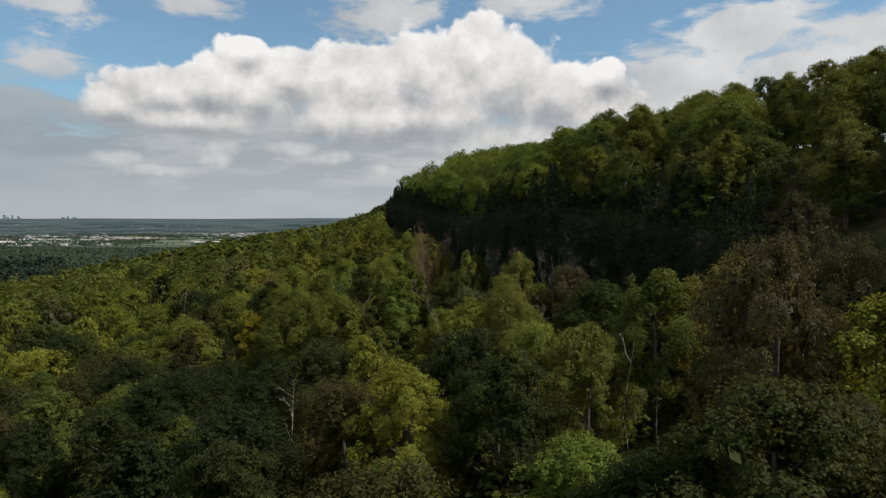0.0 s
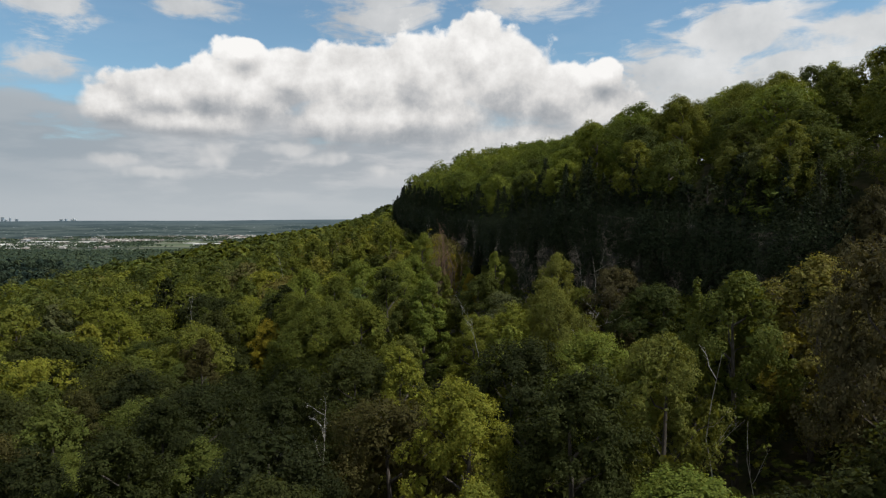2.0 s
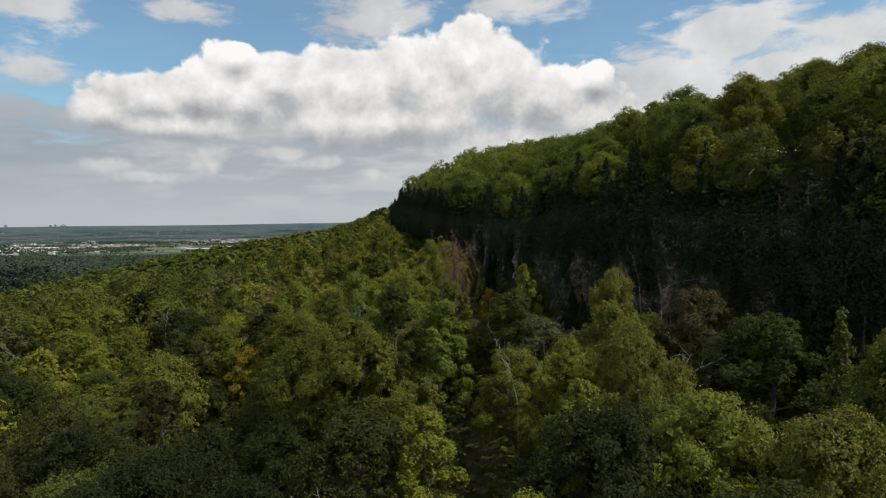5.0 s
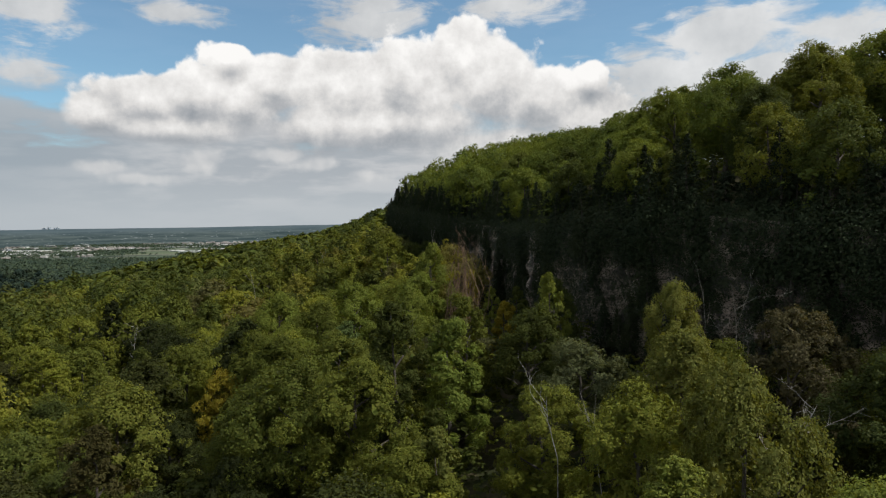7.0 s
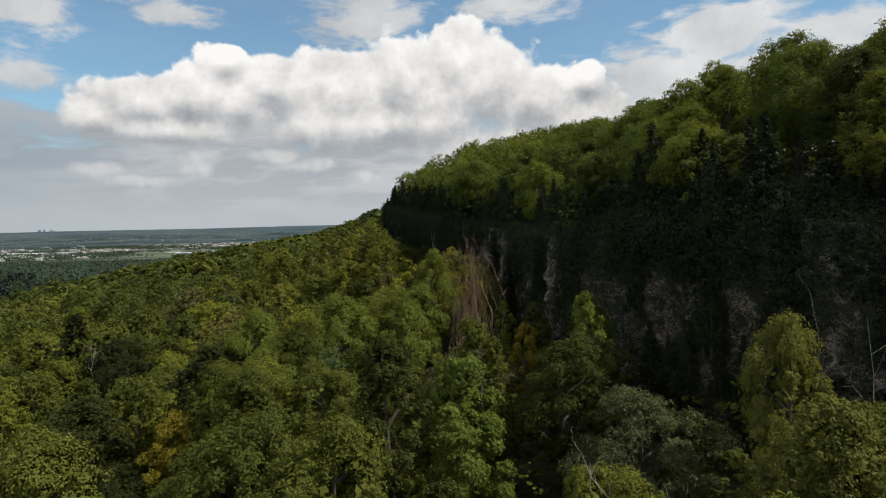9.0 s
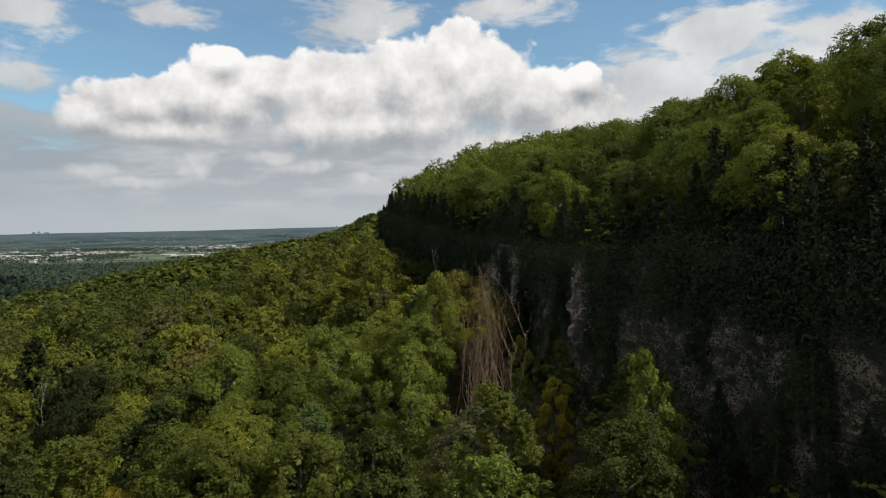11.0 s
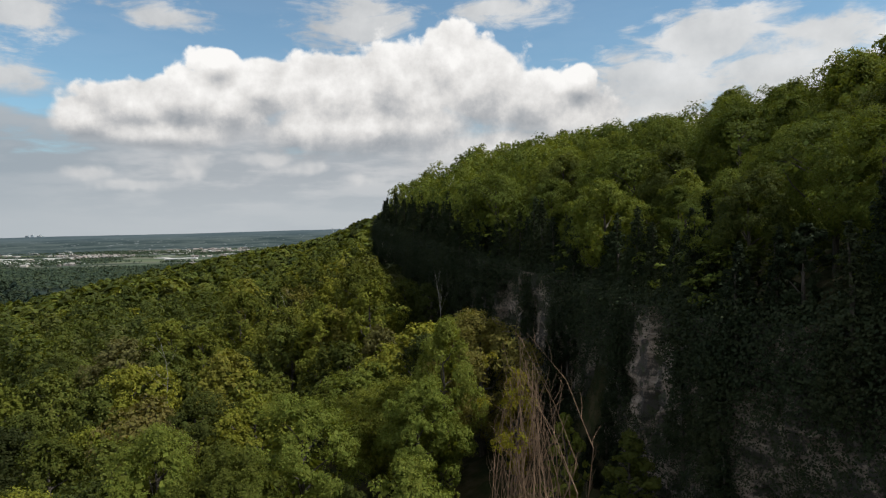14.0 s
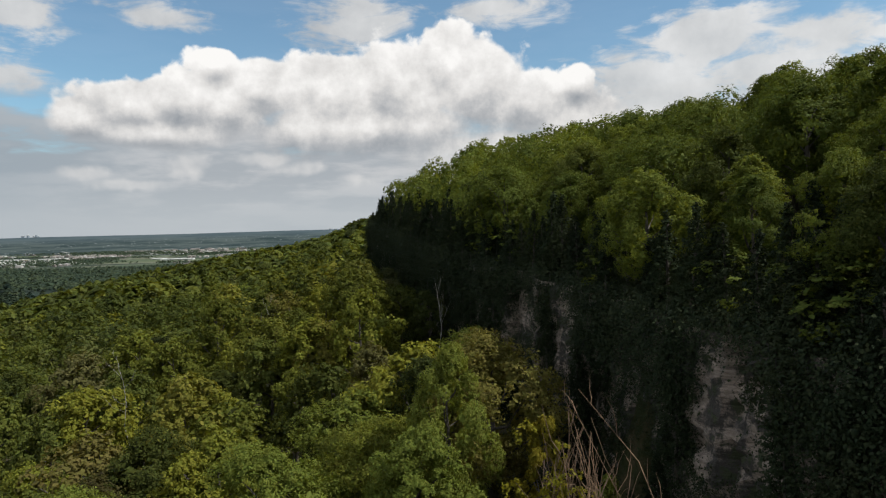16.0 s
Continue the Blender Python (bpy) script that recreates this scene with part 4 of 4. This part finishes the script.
def box(v, f, x, y, z, a, b, h):
    n = len(v)
    v += [(x + sx * a, y + sy * b, z + sz * h) for sz in (0, 1) for sx, sy in ((-1, -1), (1, -1), (1, 1), (-1, 1))]
    f += [(n + 3, n + 2, n + 1, n), (n + 4, n + 5, n + 6, n + 7)] + [(n + k, n + (k + 1) % 4, n + 4 + (k + 1) % 4, n + 4 + k) for k in range(4)]


def building(name, label, group, x, y, a, b, h, wall, storeys, turn=0.0):
    """A far building: walls, a flat roof with its edge, and rows of windows."""
    ob = tagged(new(name), label, "building", group)
    ob.matrix_basis = pose(x, y, float(height(np.array(x), np.array(y))) - 1.0, 0, 0, turn)
    v, f = [], []
    box(v, f, 0, 0, 0, a, b, h)
    me = mesh_from("wall", v, f)
    me.materials.append(wall)
    new("wall", me).parent = ob
    v, f = [], []
    box(v, f, 0, 0, h + 0.02, a + 0.4, b + 0.4, 0.8)
    box(v, f, a * 0.3, 0, h + 0.82, a * 0.15, b * 0.2, 1.6)
    me = mesh_from("roof", v, f)
    me.materials.append(roof_mat)
    new("roof", me).parent = ob
    for k in range(storeys):
        v, f = [], []
        box(v, f, 0, -b - 0.05, h * (k + 0.35) / storeys, a * 0.92, 0.15, h * 0.4 / storeys)
        me = mesh_from("window", v, f)
        me.materials.append(glass_dark)
        new("window", me).parent = ob


def build_town():
    rng = np.random.default_rng(61)
    for k in range(60):        # sheds of the industrial estate
        y = rng.uniform(2650, 3250)
        x = y * rng.uniform(-0.72, -0.50)
        building("warehouse", "long low white warehouse with a flat roof on the plain", "warehouses on the plain", x, y, rng.uniform(20, 80), rng.uniform(10, 40), rng.uniform(4, 8),
                 white_wall if rng.random() < 0.75 else tan_wall, 1, rng.uniform(-8, 8))
    for k in range(16):        # sheds beside the meadows
        y = rng.uniform(2900, 3700)
        x = y * rng.uniform(-0.46, 0.02)
        building("warehouse", "long low white warehouse with a flat roof on the plain", "warehouses on the plain", x, y, rng.uniform(25, 90), rng.uniform(8, 20), rng.uniform(3, 6),
                 white_wall, 1, rng.uniform(-8, 8))
    for k in range(26):        # town blocks
        y = rng.uniform(3300, 4300)
        x = y * rng.uniform(-0.70, -0.30)
        building("town_block", "pale town block of several storeys far off", "town blocks", x, y, rng.uniform(8, 30), rng.uniform(8, 16), rng.uniform(5, 13),
                 grey_wall if rng.random() < 0.5 else white_wall, 3, rng.uniform(-20, 20))
    for az, n, hi in ((-0.655, 6, 34), (-0.570, 7, 22), (-0.135, 4, 16)):     # towers on the skyline
        for k in range(n):
            x = 4300 * (az + rng.uniform(-0.02, 0.02))
            building("tower", "slim grey tower block on the far skyline", "skyline towers", x, 4300 + rng.uniform(-60, 60), rng.uniform(4, 9), rng.uniform(4, 9), 100 + rng.uniform(0.45, 1.0) * hi,
                     tower_wall, 1)


build_town()


def build_houses():
    """Streets of small houses and sheds, too many to count."""
    rng = np.random.default_rng(67)
    v, f = [], []
    for k in range(2600):
        y = rng.uniform(2350, 4550)
        x = y * rng.uniform(-0.78, 0.05)
        if noise.noise((x * 0.0022, y * 0.004, 9.0)) + 0.3 * noise.noise((x * 0.01, y * 0.015, 1.0)) < np.interp(y, [2350, 3000, 4550], [0.38, 0.20, 0.0]):
            continue
        a, b, h = rng.uniform(4, 13), rng.uniform(4, 8), rng.uniform(4, 8)
        z = -111.0
        n = len(v)
        box(v, f, x, y, z, a, b, h)
        v += [(x - a, y, z + h + 2.5), (x + a, y, z + h + 2.5)]
        f[-5:-4] = [(n + 4, n + 5, n + 9, n + 8), (n + 6, n + 7, n + 8, n + 9), (n + 5, n + 6, n + 9), (n + 7, n + 4, n + 8)]
    me = mesh_from("houses", v, f)
    me.materials.append(house_mat())
    tagged(new("houses", me), "scattered pale houses among trees on the plain", "houses", kind="stuff")


def house_mat():
    m, n = material("house walls")
    island = n.add("ShaderNodeNewGeometry").outputs["Random Per Island"]
    col = n.ramp(island, [(0.0, (0.40, 0.39, 0.37)), (0.3, (0.22, 0.20, 0.19)), (0.85, (0.10, 0.09, 0.085)), (1.0, (0.34, 0.30, 0.27))])
    p = n.add("ShaderNodeBsdfPrincipled")
    n.put(p.inputs["Base Color"], col)
    p.inputs["Roughness"].default_value = 0.8
    n.add("ShaderNodeOutputMaterial", p.outputs[0])
    return m


build_houses()


def build_far_woods():
    """Woods further down the slope and on the plain, past the near trees."""
    rng = np.random.default_rng(31)
    vs, ts = [], []
    count = 0
    base = [far_tree(np.random.default_rng(100 + k), k2, 9, 3, 2.7) for k, k2 in enumerate(["maple_tree", "oak_tree", "ash_tree", "maple_tree"])]
    near_vs, near_ts = [], []
    spots = []
    y = 300.0
    while y < 1500:
        step = 6.6 + (y - 300) * 0.008
        xs = np.arange(-0.74 * y - 40, 130, step)
        spots.append(np.stack([xs + rng.uniform(-0.5, 0.5, len(xs)) * step, y + rng.uniform(-0.5, 0.5, len(xs)) * step, 0 * xs + step], 1))
        y += step
    spots = np.concatenate(spots)
    ee, zz = beyond(spots[:, 0], spots[:, 1]), height(spots[:, 0], spots[:, 1])
    for (px, py, step), e1, z in zip(spots, ee, zz):
        if (py < 345 and px > -250) or e1 < 2:
            continue
        if py > 800 and noise.noise((px * 0.006, py * 0.004, 2.0)) < -0.10 + (py - 800) * 0.0003:
            continue
        s = rng.uniform(0.8, 1.25) * (1 + (step - 6) * 0.05)
        a = rng.uniform(0, 6.28)
        q = base[int(rng.integers(4))] * s
        q = np.stack([q[:, 0] * math.cos(a) - q[:, 1] * math.sin(a), q[:, 0] * math.sin(a) + q[:, 1] * math.cos(a), q[:, 2]], 1)
        if z > -62 and py < 800:
            near_vs.append(q + np.array([px, py, z]))
            near_ts.append(np.full(len(q), rng.random()))
        else:
            vs.append(q + np.array([px, py, z]))
            ts.append(np.full(len(q), rng.uniform(0, 0.7)))
        count += 1
    for py in np.arange(1480.0, 4300.0, 19.0):
        step = 11.0 + (py - 1480) * 0.006
        for px in np.arange(-0.76 * py, 0.05 * py, step):
            m = noise.noise((px * 0.0016, py * 0.0035, 5.0)) + 0.25 * noise.noise((px * 0.01, py * 0.01, 3.0))
            if m < np.interp(py, [1480, 1950, 2150, 2500, 3300, 4300], [-0.45, -0.3, -0.02, 0.12, 0.10, 0.05]):
                continue
            x, y = px + rng.uniform(-0.5, 0.5) * step, py + rng.uniform(-9, 9)
            n = 7 if py < 2400 else 5
            d = rng.normal(size=(n, 3)) * np.array([4.5, 4.0, 2.0]) + np.array([x, y, 0.0])
            d[:, 2] += 6.0 + -110.0
            q = leaf_quads(rng, d, rng.normal(size=(n, 3)) * 0.5 + np.array([0, -0.4, 0.8]), 7.5)
            vs.append(q)
            ts.append(np.full(len(q), rng.uniform(0, 0.4)))
    me = quads_mesh("far_slope_woods", np.concatenate(near_vs), np.concatenate(near_ts))
    me.materials.append(leaf_green)
    tagged(new("far_slope_woods", me), "green woods along the foot of the far slope", "woods", kind="stuff")
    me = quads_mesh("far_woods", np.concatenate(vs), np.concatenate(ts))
    me.materials.append(leaf_far_shaded)
    tagged(new("far_woods", me), "distant green woods on the valley floor, coloured dark as under cloud", "woods", kind="stuff")
    print("far trees:", count)


build_far_woods()
